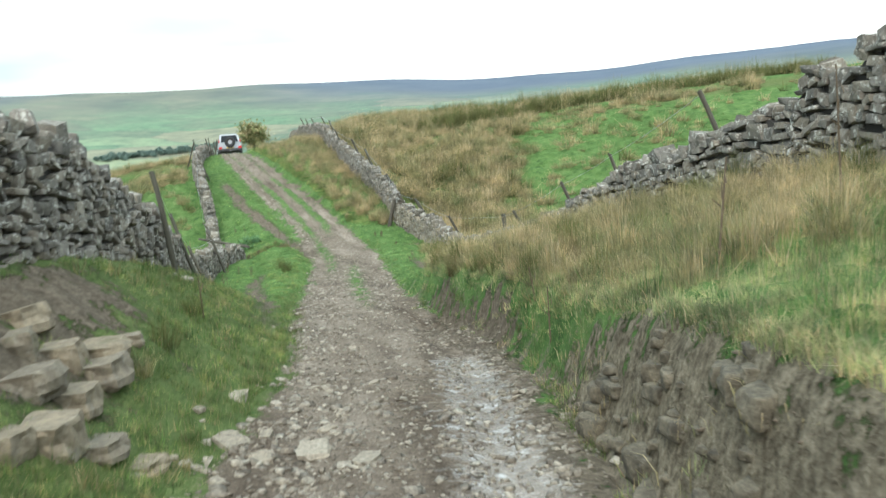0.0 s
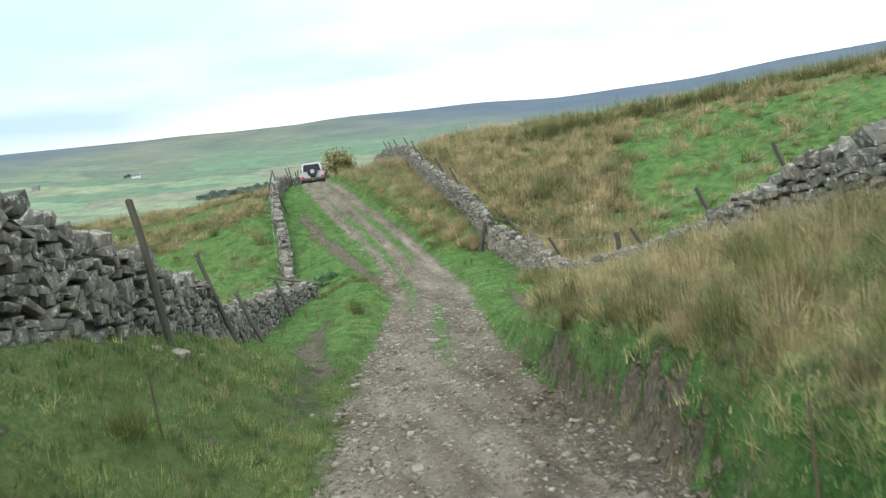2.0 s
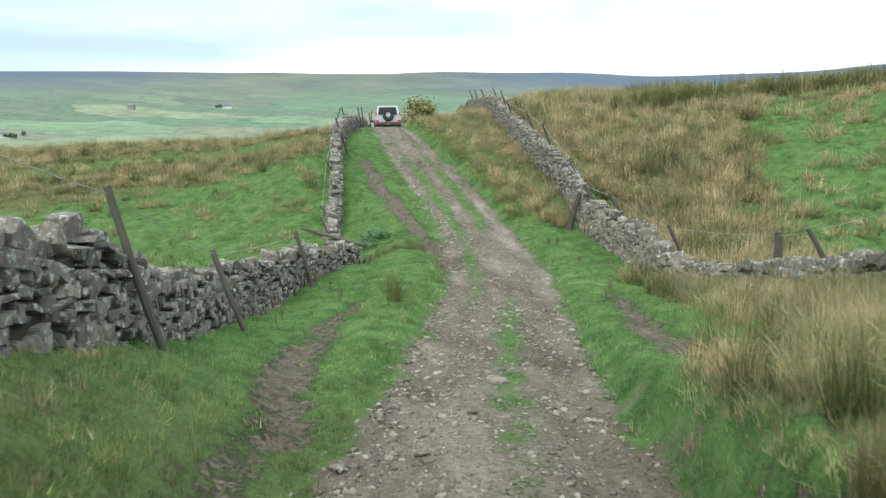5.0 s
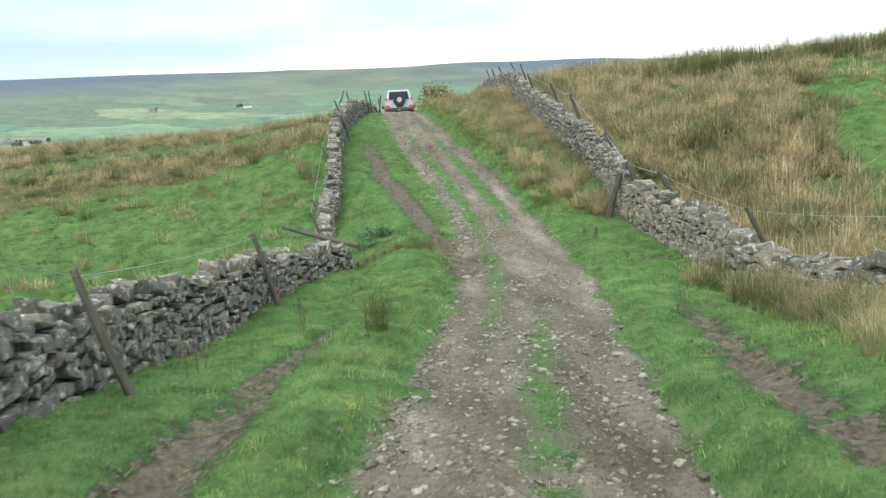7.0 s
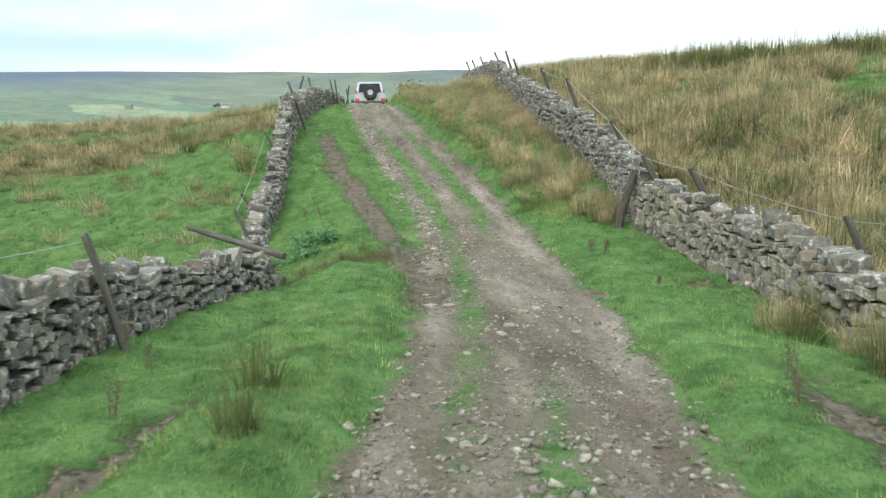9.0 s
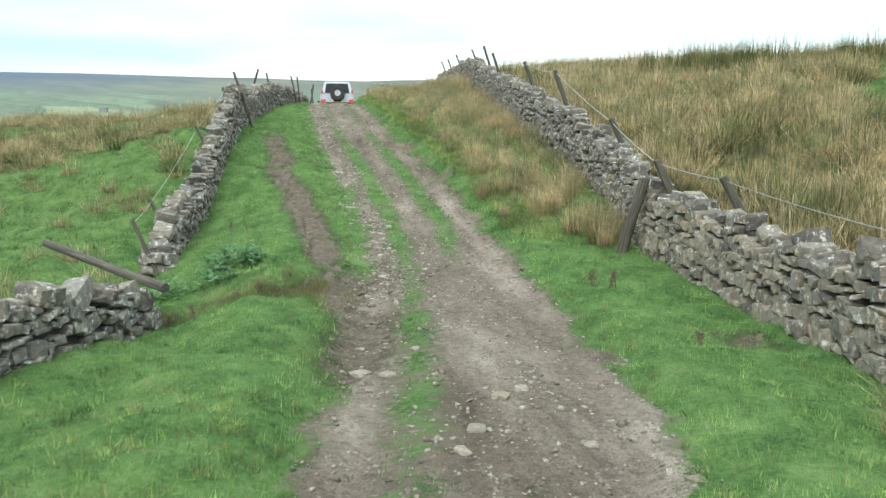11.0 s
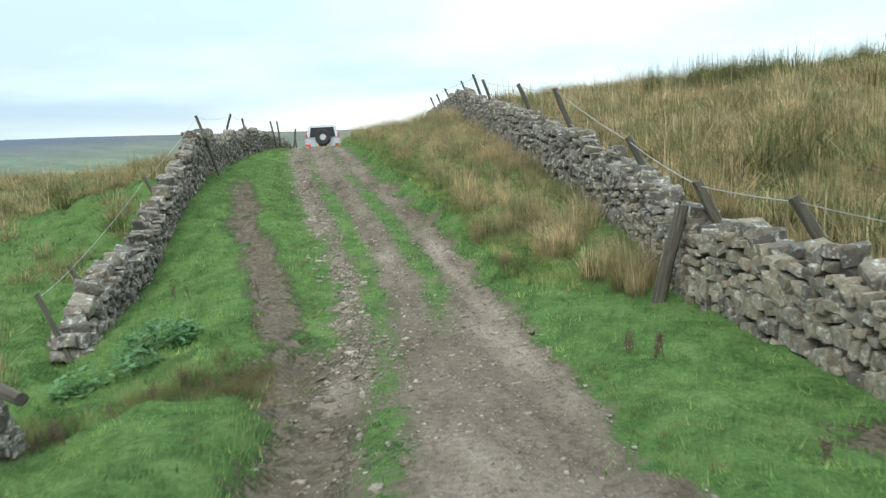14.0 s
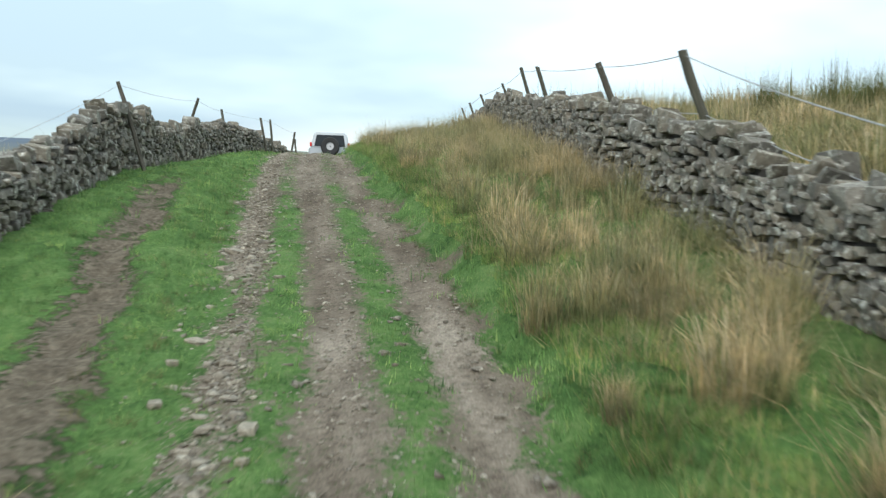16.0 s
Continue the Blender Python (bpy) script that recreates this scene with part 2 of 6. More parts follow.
def stone_material(name, tones, lichen=0.5, scale=1.0):
    m, n, l, b = material(name, 0.92)
    tex = n.new("ShaderNodeTexCoord").outputs["Object"]
    pos = n.new("ShaderNodeNewGeometry")
    rnd = n.new("ShaderNodeObjectInfo").outputs["Random"]
    isl = pos.outputs["Random Per Island"]
    r = calc(n, l, "FRACT", calc(n, l, "ADD", calc(n, l, "MULTIPLY", rnd, 7.31), isl))
    body = ramp_of(n, l, r, [(i / (len(tones) - 1), c) for i, c in enumerate(tones)])
    f = noise_tex(n, l, 14 * scale, 6, 0.65)
    body = mix(n, l, 0.8, body, ramp_of(n, l, f, [(0.3, (0.45, 0.44, 0.43)), (0.52, (1, 1, 1)), (0.72, (1.5, 1.5, 1.46))]), "MULTIPLY")
    spots = calc(n, l, "MULTIPLY", calc(n, l, "SUBTRACT", noise_tex(n, l, 11 * scale, 7, 0.72), 0.545), 11.0, True)
    body = mix(n, l, calc(n, l, "MULTIPLY", spots, lichen), body, (0.60, 0.60, 0.54))
    moss = calc(n, l, "MULTIPLY", calc(n, l, "SUBTRACT", noise_tex(n, l, 3.1 * scale, 4), 0.60), 6.0, True)
    body = mix(n, l, calc(n, l, "MULTIPLY", moss, 0.45), body, (0.085, 0.095, 0.04))
    l.new(body, b.inputs["Base Color"])
    relief(n, l, b, calc(n, l, "ADD", f, calc(n, l, "MULTIPLY", noise_tex(n, l, 55 * scale, 3), 0.3)), 0.8, 0.03)
    return m


def blade_material(name, tones, rough=0.6, foot=None, clumps=None, clump_scale=0.75):
    m, n, l, b = material(name, rough)
    g = n.new("ShaderNodeNewGeometry")
    obj = n.new("ShaderNodeObjectInfo")
    r = calc(n, l, "FRACT", calc(n, l, "ADD", g.outputs["Random Per Island"], obj.outputs["Random"]))
    c = ramp_of(n, l, r, [(i / (len(tones) - 1), t) for i, t in enumerate(tones)])
    # blades turn greener at the foot, with the shade down there painted in
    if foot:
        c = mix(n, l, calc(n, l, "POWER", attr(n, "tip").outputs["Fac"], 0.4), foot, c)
    patch = ramp_of(n, l, noise_tex(n, l, 1.3, 4), [(0.33, (0.58, 0.60, 0.58)), (0.67, (1.30, 1.27, 1.22))])
    c = mix(n, l, 1.0, c, patch, "MULTIPLY")
    # each clump's own tone; the darks also paint shade between tufts
    if clumps:
        c = mix(n, l, 1.0, c, ramp_of(n, l, noise_tex(n, l, 7.0, 3, 0.6), [(0.34, (0.46, 0.52, 0.54)), (0.5, (1, 1, 1)), (0.66, (1.46, 1.34, 1.26))]), "MULTIPLY")
        c = mix(n, l, 1.0, c, ramp_of(n, l, noise_tex(n, l, clump_scale, 4, 0.65), clumps), "MULTIPLY")
    l.new(c, b.inputs["Base Color"])
    b.inputs["Specular IOR Level"].default_value = 0.08
    b.inputs["Transmission Weight"].default_value = 0.0
    b.inputs["Subsurface Weight"].default_value = 0.0
    tr = n.new("ShaderNodeBsdfTranslucent")
    l.new(c, tr.inputs[0])
    ms = n.new("ShaderNodeMixShader")
    ms.inputs[0].default_value = 0.3
    l.new(b.outputs[0], ms.inputs[1])
    l.new(tr.outputs[0], ms.inputs[2])
    l.new(ms.outputs[0], n["Material Output"].inputs[0])
    return m


def plain_material(name, col, rough=0.5, metal=0.0, vary=0.15, scale=9):
    m, n, l, b = material(name, rough)
    f = noise_tex(n, l, scale, 4)
    l.new(mix(n, l, calc(n, l, "MULTIPLY", f, vary * 2, True), col, tuple(c * 0.45 for c in col)), b.inputs["Base Color"])
    b.inputs["Metallic"].default_value = metal
    return m


def wood_material():
    m, n, l, b = material("weathered_wood", 0.88)
    mp = n.new("ShaderNodeMapping")
    mp.inputs["Scale"].default_value = (40, 40, 2.5)
    l.new(n.new("ShaderNodeTexCoord").outputs["Object"], mp.inputs[0])
    f = noise_tex(n, l, 1.0, 6, 0.6, mp.outputs[0])
    c = ramp_of(n, l, f, [(0.3, (0.030, 0.026, 0.020)), (0.55, (0.085, 0.074, 0.057)), (0.75, (0.16, 0.145, 0.118))])
    r = n.new("ShaderNodeObjectInfo").outputs["Random"]
    c = mix(n, l, calc(n, l, "MULTIPLY", r, 0.5), c, (0.06, 0.065, 0.045))
    l.new(c, b.inputs["Base Color"])
    relief(n, l, b, f, 0.7, 0.01)
    return m


GROUND = ground_material()
STONE = stone_material("wall_stone", [(0.076, 0.071, 0.061), (0.163, 0.147, 0.121), (0.106, 0.099, 0.086), (0.214, 0.190, 0.151), (0.142, 0.123, 0.095), (0.195, 0.179, 0.153), (0.095, 0.088, 0.077)], 0.72)
BUFF = stone_material("buff_wall_stone", [(0.099, 0.088, 0.069), (0.214, 0.186, 0.139), (0.144, 0.127, 0.101), (0.276, 0.235, 0.171), (0.185, 0.159, 0.113), (0.242, 0.214, 0.167), (0.122, 0.109, 0.090)], 0.6)
# hearting is coloured near-black, so gaps between stones look shaded
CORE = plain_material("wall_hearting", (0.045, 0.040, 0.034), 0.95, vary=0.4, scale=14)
RUBBLE = stone_material("track_stone", [(0.132, 0.107, 0.080), (0.273, 0.237, 0.184), (0.167, 0.142, 0.113), (0.396, 0.357, 0.287), (0.220, 0.189, 0.148)], 0.1, 2.0)
GRAVEL = stone_material("mud_gravel", [(0.095, 0.078, 0.060), (0.17, 0.142, 0.112), (0.125, 0.103, 0.080), (0.25, 0.215, 0.172)], 0.1, 2.0)
SANDSTONE = stone_material("fallen_stone", [(0.22, 0.18, 0.122), (0.165, 0.142, 0.106), (0.26, 0.212, 0.145)], 0.12)
PALE = stone_material("pale_stone", [(0.26, 0.22, 0.165), (0.32, 0.28, 0.22), (0.22, 0.19, 0.145)], 0.15, 2.0)
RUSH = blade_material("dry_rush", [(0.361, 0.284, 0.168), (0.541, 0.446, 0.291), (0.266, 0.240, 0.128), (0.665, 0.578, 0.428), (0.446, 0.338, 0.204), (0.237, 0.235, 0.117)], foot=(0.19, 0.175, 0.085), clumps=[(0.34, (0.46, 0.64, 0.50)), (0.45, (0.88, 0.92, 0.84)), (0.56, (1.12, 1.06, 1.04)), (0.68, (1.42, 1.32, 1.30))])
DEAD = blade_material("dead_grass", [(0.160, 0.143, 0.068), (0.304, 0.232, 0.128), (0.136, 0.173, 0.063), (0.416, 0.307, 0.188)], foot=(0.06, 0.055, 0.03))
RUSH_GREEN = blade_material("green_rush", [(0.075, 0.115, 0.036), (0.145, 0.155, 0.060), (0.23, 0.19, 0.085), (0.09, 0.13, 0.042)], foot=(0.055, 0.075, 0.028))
TURF = blade_material("turf_blades", [(0.123, 0.230, 0.084), (0.148, 0.274, 0.098), (0.183, 0.302, 0.113), (0.224, 0.308, 0.132)], clumps=[(0.33, (0.36, 0.42, 0.42)), (0.45, (0.88, 0.94, 0.92)), (0.55, (1.15, 1.08, 1.04)), (0.66, (1.60, 1.36, 1.25))], clump_scale=2.7)
LONG = blade_material("long_grass", [(0.111, 0.174, 0.055), (0.167, 0.259, 0.081), (0.217, 0.280, 0.104), (0.409, 0.327, 0.194)], clumps=[(0.36, (0.50, 0.55, 0.5)), (0.5, (1, 1, 1)), (0.64, (1.4, 1.3, 1.2))], clump_scale=2.4)
PASTURE = blade_material("pasture_blades", [(0.029, 0.070, 0.020), (0.047, 0.104, 0.028), (0.072, 0.136, 0.038), (0.126, 0.145, 0.058)], clumps=[(0.34, (0.40, 0.45, 0.45)), (0.47, (0.95, 0.98, 0.95)), (0.56, (1.15, 1.1, 1.0)), (0.68, (1.65, 1.45, 1.35))], clump_scale=1.5)
VERGE = blade_material("rough_verge_blades", [(0.081, 0.163, 0.057), (0.124, 0.231, 0.073), (0.202, 0.281, 0.101), (0.338, 0.312, 0.176), (0.098, 0.163, 0.068)], clumps=[(0.36, (0.5, 0.55, 0.5)), (0.5, (1, 1, 1)), (0.64, (1.45, 1.35, 1.3))], clump_scale=2.0)
BANK = blade_material("bank_grass_blades", [(0.190, 0.245, 0.110), (0.255, 0.330, 0.150), (0.330, 0.365, 0.185), (0.455, 0.385, 0.245), (0.130, 0.190, 0.085)], clumps=[(0.36, (0.46, 0.54, 0.52)), (0.5, (1, 1, 1)), (0.64, (1.35, 1.25, 1.2))], clump_scale=1.8)
WOOD = wood_material()
WIRE = plain_material("galvanised_wire", (0.42, 0.43, 0.44), 0.45, 0.8)

# ---- the lie of the land ----
def curve(*pairs):
    """A smooth function through pairs of (y, value)."""
    ys, vs = np.array(pairs[0::2], float), np.array(pairs[1::2], float)
    s = np.diff(vs) / np.diff(ys)
    d = np.concatenate([[s[0]], np.where(s[:-1] * s[1:] > 0, 2 * s[:-1] * s[1:] / np.where(s[:-1] + s[1:] == 0, 1, s[:-1] + s[1:]), 0), [s[-1]]])

    def f(y):
        y = np.asarray(y, float)
        i = np.clip(np.searchsorted(ys, y) - 1, 0, len(ys) - 2)
        h = ys[i + 1] - ys[i]
        t = np.clip((y - ys[i]) / h, 0, 1)
        return (2 * t**3 - 3 * t**2 + 1) * vs[i] + (t**3 - 2 * t**2 + t) * h * d[i] + (3 * t**2 - 2 * t**3) * vs[i + 1] + (t**3 - t**2) * h * d[i + 1]

    return f


track_x = curve(-8, -0.2, 0, -0.3, 8, -0.45, 15, -1.55, 22, -2.5, 28, -3.25, 33, -4.35, 38, -5.9, 43, -7.8, 50, -10.6, 58, -13.5, 62, -14.8, 66, -15.9, 75, -18.0, 110, -28)
track_z = curve(-8, 0.7, 0, 0, 8, -0.88, 15, -1.55, 22, -2.22, 28, -2.56, 33, -2.72, 36, -2.52, 38, -2.3, 43, -1.5, 48, -0.75, 54, 0.13, 58, 0.50, 61, 0.64, 64, 0.64, 68, 0.22, 75, -1.0, 110, -3)
left_x = curve(-8, -4.4, 0, -4.2, 8, -4.1, 11.4, -4.36, 16, -5.22, 18.2, -5.79, 19.5, -6.15, 23, -6.95, 28, -7.47, 31.5, -7.66, 33, -8.0, 36, -9.7, 39, -10.56, 41.8, -11.43, 46.8, -13.05, 52, -14.6, 58, -15.9, 64, -16.9, 75, -19.6, 110, -31)
left_z = curve(-8, 1.7, 0, 1.2, 7.4, 0.75, 10, 0.42, 13, -0.15, 15, -0.62, 17.5, -1.25, 20.3, -1.9, 25, -2.55, 29, -2.85, 33, -3.08, 36.4, -2.75, 39, -2.4, 41.8, -1.6, 46.8, -0.6, 52, -0.2, 58, 0.38, 64, 0.2, 75, -1.4, 110, -4)
right_x = curve(-8, 5.7, 0, 5.4, 9, 4.8, 13.3, 4.05, 16, 3.7, 18.5, 3.35, 22, 2.75, 25.4, 1.8, 27.2, 1.1, 28.3, 0.4, 29.5, 0.1, 32.5, -0.46, 36.7, -1.76, 38.6, -2.1, 41.2, -2.8, 43, -3.5, 46, -4.5, 53.5, -6.4, 58, -7.6, 66, -10, 75, -13, 110, -24)
right_z = curve(-8, 2.0, 0, 1.6, 9, 1.02, 13.3, 0.3, 18.5, -0.65, 20.4, -1.08, 22.8, -1.6, 25.4, -2.2, 28.3, -2.66, 32, -2.68, 36.7, -2.4, 38.6, -2.0, 41.2, -1.4, 43, -0.95, 46, -0.35, 53.5, 0.75, 58, 1.4, 66, 1.5, 75, 0.9, 110, -1.2)
bank = curve(-8, 1.0, 4, 1.05, 8, 0.85, 15, 0.72, 18, 0.45, 21, 0.2, 24, 0.05, 33, 0.05, 38, 0.18, 45, 0.3, 60, 0.25, 75, 0.1)
field_right = curve(-30, 5, 5, 2.2, 10, 1.6, 18, 0.6, 25, -1.3, 30, -2.4, 34, -2.6, 38.5, -2.0, 44, -0.7, 48, 0.1, 52, 0.85, 55, 1.36, 58, 1.66, 62, 2.0, 66, 2.28, 70, 2.48, 78, 2.72, 85, 2.8, 120, 1.5, 300, -30)
field_left = curve(-30, 3, 0, 0.6, 10, -0.9, 20, -2.6, 30, -3.4, 36, -3.3, 42, -2.6, 47, -1.5, 52, -0.72, 57, -0.25, 62, -0.35, 75, -3, 110, -12, 300, -50)
half = curve(-8, 1.35, 6, 1.3, 12, 1.2, 20, 1.1, 27, 1.15, 33, 1.3, 40, 1.3, 48, 1.3, 56, 1.15, 64, 1.0, 110, 1.0)


def smooth(a, b, v):
    t = np.clip((v - a) / (b - a), 0, 1)
    return t * t * (3 - 2 * t)


def bumps(x, y, scale, seed=0):
    """Cheap smooth unevenness between -1 and 1."""
    r = np.random.RandomState(seed)
    s = 0
    for k in range(7):
        a, f, p = r.uniform(0, 6.28), r.uniform(0.6, 1.7) / scale, r.uniform(0, 6.28)
        s = s + np.sin((x * np.cos(a) + y * np.sin(a)) * f * 6.28 + p)
    return s / 7


def bareness(x, y):
    """How far the ground is bare track, 0 to 1."""
    yc = np.clip(y, -8, 75)
    d = x - track_x(yc)
    a = 1 - smooth(-0.22, 0.26, np.abs(d) - half(yc) + (0.24 * smooth(33, 36, y) + 0.2 * smooth(34, 36, y) * (1 - smooth(39, 45, y))) * (d < 0) + 0.26 * bumps(x, y, 1.5, 12) + 0.20 * bumps(x, y, 0.55, 13) + 0.12 * bumps(x, y, 0.25, 19))
    # grass grows along the crown and between ruts further on
    low = smooth(13, 18, y) * (1 - smooth(23, 29, y)) * np.exp(-((d - 0.15) / 0.24) ** 2) * 0.62
    left = smooth(20, 27, y) * np.exp(-((d + 0.50 - 0.15 * smooth(31, 37, y)) / 0.22) ** 2) * (0.62 + 0.42 * smooth(34, 40, y))
    rgt = smooth(33, 38, y) * np.exp(-((d - 0.32 - 0.26 * smooth(35, 38, y)) / 0.22) ** 2) * (0.70 + 0.34 * smooth(35, 40, y))
    return a - (low + left + rgt) * a * (1.0 + 0.7 * bumps(x, y, 1.3, 11) + 0.75 * bumps(x, y, 0.4, 17)) * (1 - 0.6 * smooth(43, 50, y))


def cut_bank(x, y):
    """The bare clay face of the cut bank on the right at the start, 0 to 1."""
    yc = np.clip(y, -8, 75)
    d = x - track_x(yc) + 0.14 * bumps(x * 0, y, 2.6, 47)
    near = 1 - smooth(4.2, 7.6, y)
    return np.exp(-((d - half(yc) - 0.12 - 0.20 * near) / (0.15 + 0.20 * near)) ** 2) * (1 - smooth(5.6, 9.0, y)) * (0.85 + 0.45 * bumps(x, y, 1.3, 41))


def on_face(x, y):
    """True on the steep bare face of the cut bank."""
    e = x - track_x(np.clip(y, -8, 75)) - half(np.clip(y, -8, 75))
    return (e > -0.05) & (e < 0.33 + 0.24 * bumps(x, y, 1.2, 49)) & (y < 6.6 + 1.6 * bumps(x, y, 1.7, 50))


def soilness(x, y):
    yc = np.clip(y, -8, 75)
    d = x - track_x(yc) + 0.14 * bumps(x * 0, y, 2.6, 47)
    cut = cut_bank(x, y)
    rag = 0.85 + 0.5 * bumps(x, y, 1.4, 45)
    rut_r = np.exp(-((x - (-0.35 - 0.095 * (y - 21))) / 0.30) ** 2) * smooth(17, 20, y) * (1 - smooth(25, 28, y)) * rag
    rut_l = np.exp(-((d + 1.7 + 0.8 * smooth(15, 21, y)) / (0.36 - 0.14 * smooth(20, 24, y))) ** 2) * (0.55 * smooth(11, 13, y) + 0.45 * smooth(15, 18, y)) * (1 - 0.35 * smooth(21, 23, y)) * (1 - smooth(24, 27, y)) * 1.15 * rag
    rut_u = np.exp(-((d + 1.1 + 0.135 * np.clip(y - 32, 0, 10)) / 0.42) ** 2) * smooth(28, 31, y) * (1 - smooth(44, 50, y)) * 1.15 * rag
    peat = np.exp(-((d - half(yc) - 0.12) / 0.17) ** 2) * smooth(9, 11, y) * (1 - smooth(14, 16.5, y)) * rag
    lft = (1.7 * np.exp(-((x + 3.4) / 0.40) ** 2) * (1 - smooth(7.6, 9.4, y)) + 0.7 * np.exp(-((x + 2.75) / 0.4) ** 2 - ((y - 5.7) / 0.9) ** 2) + 0.3 * np.exp(-((d + 2.0) / 0.5) ** 2) * smooth(6.5, 8, y) * (1 - smooth(11, 13, y))) * (0.8 + 0.5 * bumps(x, y, 1.3, 44))
    foot_ = 0.8 * np.exp(-((d - half(yc) + 0.22) / 0.30) ** 2) * smooth(3, 5, y) * (1 - smooth(12, 15, y)) * rag
    holes = 1.3 * np.exp(-((x - 0.59) ** 2 + (y - 11.16) ** 2) / 0.035) + 1.1 * np.exp(-((x - 0.81) ** 2 + (y - 10.6) ** 2) / 0.03)
    s = 0.95 + 0.8 * bumps(x, y, 0.5, 46) + 0.6 * bumps(x, y, 0.25, 48)
    return np.clip(np.where(on_face(x, y), 0.55 + 0.6 * bumps(x, y, 0.8, 52), 0) * (1 - smooth(5.4, 7.5, y)) + s * (cut + foot_ + holes + 0.8 * np.exp(-((x + 1.15) / 0.45) ** 2 - ((y - 31.81) / 0.5) ** 2) + peat + lft + 1.1 * np.exp(-((y - 33.5 - 0.25 * (x + 6.6)) / 0.34) ** 2) * smooth(-9.5, -8.5, x) * (1 - smooth(-6.3, -5.6, x))) + (rut_u + rut_l + rut_r) * (0.95 + 0.4 * bumps(x, y, 0.6, 46)), 0, 1)


def far_height(x, y):
    r, az = np.hypot(x, y), np.degrees(np.arctan2(-x, np.maximum(y, 1e-3)))
    rim = 0.0583 - 0.0094 * np.exp(-((az + 4) / 11) ** 2) + 0.0016 * np.sin(az * 0.21 + 1.1) + 0.0008 * np.sin(az * 0.67)
    floor_ = -38 - 25 * smooth(150, 700, r)
    hill = smooth(800, 3300, r) * (rim * 3300 - floor_)
    hill = hill * (1 + 0.05 * np.sin(r * 0.0045 + az * 0.1) * smooth(900, 1500, r) * (1 - smooth(2600, 3200, r)))
    return floor_ + hill


def height(x, y):
    x, y = np.asarray(x, float), np.asarray(y, float)
    yc = np.clip(y, -8, 110)
    cx, zt, lx, lz, rx, rz = track_x(yc), track_z(yc), left_x(yc), left_z(yc), right_x(yc), right_z(yc)
    d = x - cx
    hw = half(yc)
    le, re = cx - hw, cx + hw
    # the track: two ruts below, three on the climb
    u = smooth(26, 36, y)
    ruts = (1 - u) * np.exp(-((np.abs(d) - 0.72) / 0.22) ** 2) + u * (np.exp(-((d + 1.0) / 0.22) ** 2) + 0.6 * np.exp(-((d + 0.08) / 0.18) ** 2) + np.exp(-((d - 0.9) / 0.2) ** 2))
    zz = zt + 0.04 - 0.07 * ruts + 0.004 * bumps(x, y * 0.3, 0.9, 3)
    # right verge and bank
    bw = 0.45
    tb = smooth(0, bw, x - re)
    fr = np.clip((x - re - bw) / np.maximum(rx - re - bw, 0.3), 0, 1)
    btop = zt + bank(yc)
    zr = zt + (btop - zt) * tb + (rz - btop) * fr
    # left verge
    fl = np.clip((le - x) / np.maximum(le - lx, 0.3), 0, 1)
    zl = zt + (lz - zt) * (0.35 * fl + 0.65 * smooth(0.0, 1.0, fl)) + 0.10 * np.sin(fl * np.pi) * smooth(20, 26, y)
    z = np.where(x > re, zr, np.where(x < le, zl, zz))
    step_ = smooth(0.05, 0.35, le - x) * (1 - smooth(0.6, 2.2, le - x)) * 0.13 + smooth(0.05, 0.35, x - re) * (1 - smooth(0.5, 1.6, x - re)) * 0.06
    z = z + step_ * smooth(17, 20, y) * (1 - smooth(46, 54, y))
    # fields beyond the walls
    dr = np.maximum(x - rx, 0)
    w = y + 0.35 * np.minimum(x, 60)
    zfr = field_right(np.clip(w, -30, 300)) + 0.055 * np.clip(x - 6, 0, 28) * smooth(30, 55, y)
    z = np.where(dr > 0, rz + (zfr - rz) * smooth(0.5, 6.5, dr), z)
    dl = np.maximum(lx - x, 0)
    zfl = field_left(np.clip(y, -30, 300)) - 0.03 * np.maximum(dl - 10, 0)
    z = np.where(dl > 0, lz + (zfl - lz) * smooth(0.5, 8, dl), z)
    z = z - 0.15 * soilness(x, y) * smooth(11, 13, y) + (0.12 * bumps(x * 0.4, y, 1.1, 14) + 0.03 * bumps(x, y, 0.4, 15)) * np.exp(-((x - re - 0.3) / 0.30) ** 2) * (1 - smooth(9, 14, y))
    z = z - 0.16 * np.exp(-((x - 0.59) ** 2 + (y - 11.16) ** 2) / 0.03) - 0.12 * np.exp(-((x - 0.81) ** 2 + (y - 10.6) ** 2) / 0.025)
    # turf has grown up against the foot of the broken wall
    z = z + 0.24 * np.exp(-((x - lx - 0.25) / 0.55) ** 2) * smooth(24.5, 27, y) * (1 - smooth(30.2, 31.6, y)) * (x > lx)
    # a ditch comes through the gap in the left wall
    across = y - 32.9 - 0.25 * (x + 6.6)
    z = z + (0.16 * np.exp(-((across + 1.1) / 0.6) ** 2) - 0.78 * np.exp(-(across / 0.42) ** 2)) * (1 - smooth(-6.5, -5.7, x)) * smooth(-14, -9, x)
    rough = 0.03 * bumps(x, y, 0.42, 18) + 0.05 * bumps(x, y, 1.7, 5) + 0.07 * bumps(x, y, 0.8, 9) * (1 - smooth(16, 24, y)) * (x < cx) + 0.07 * bumps(x, y, 0.9, 10) * (dl > 0) + 0.10 * bumps(x, y, 5.0, 6) + 0.03 * bumps(x, y, 0.6, 8) + 0.10 * bumps(x * 0.6, y * 1.5, 0.75, 21) * ((dl > 0) | (dr > 0)) + 0.115 * bumps(x, y, 0.65, 22) * (1 - smooth(60, 64, y)) * ((dl <= 0) & (dr <= 0))
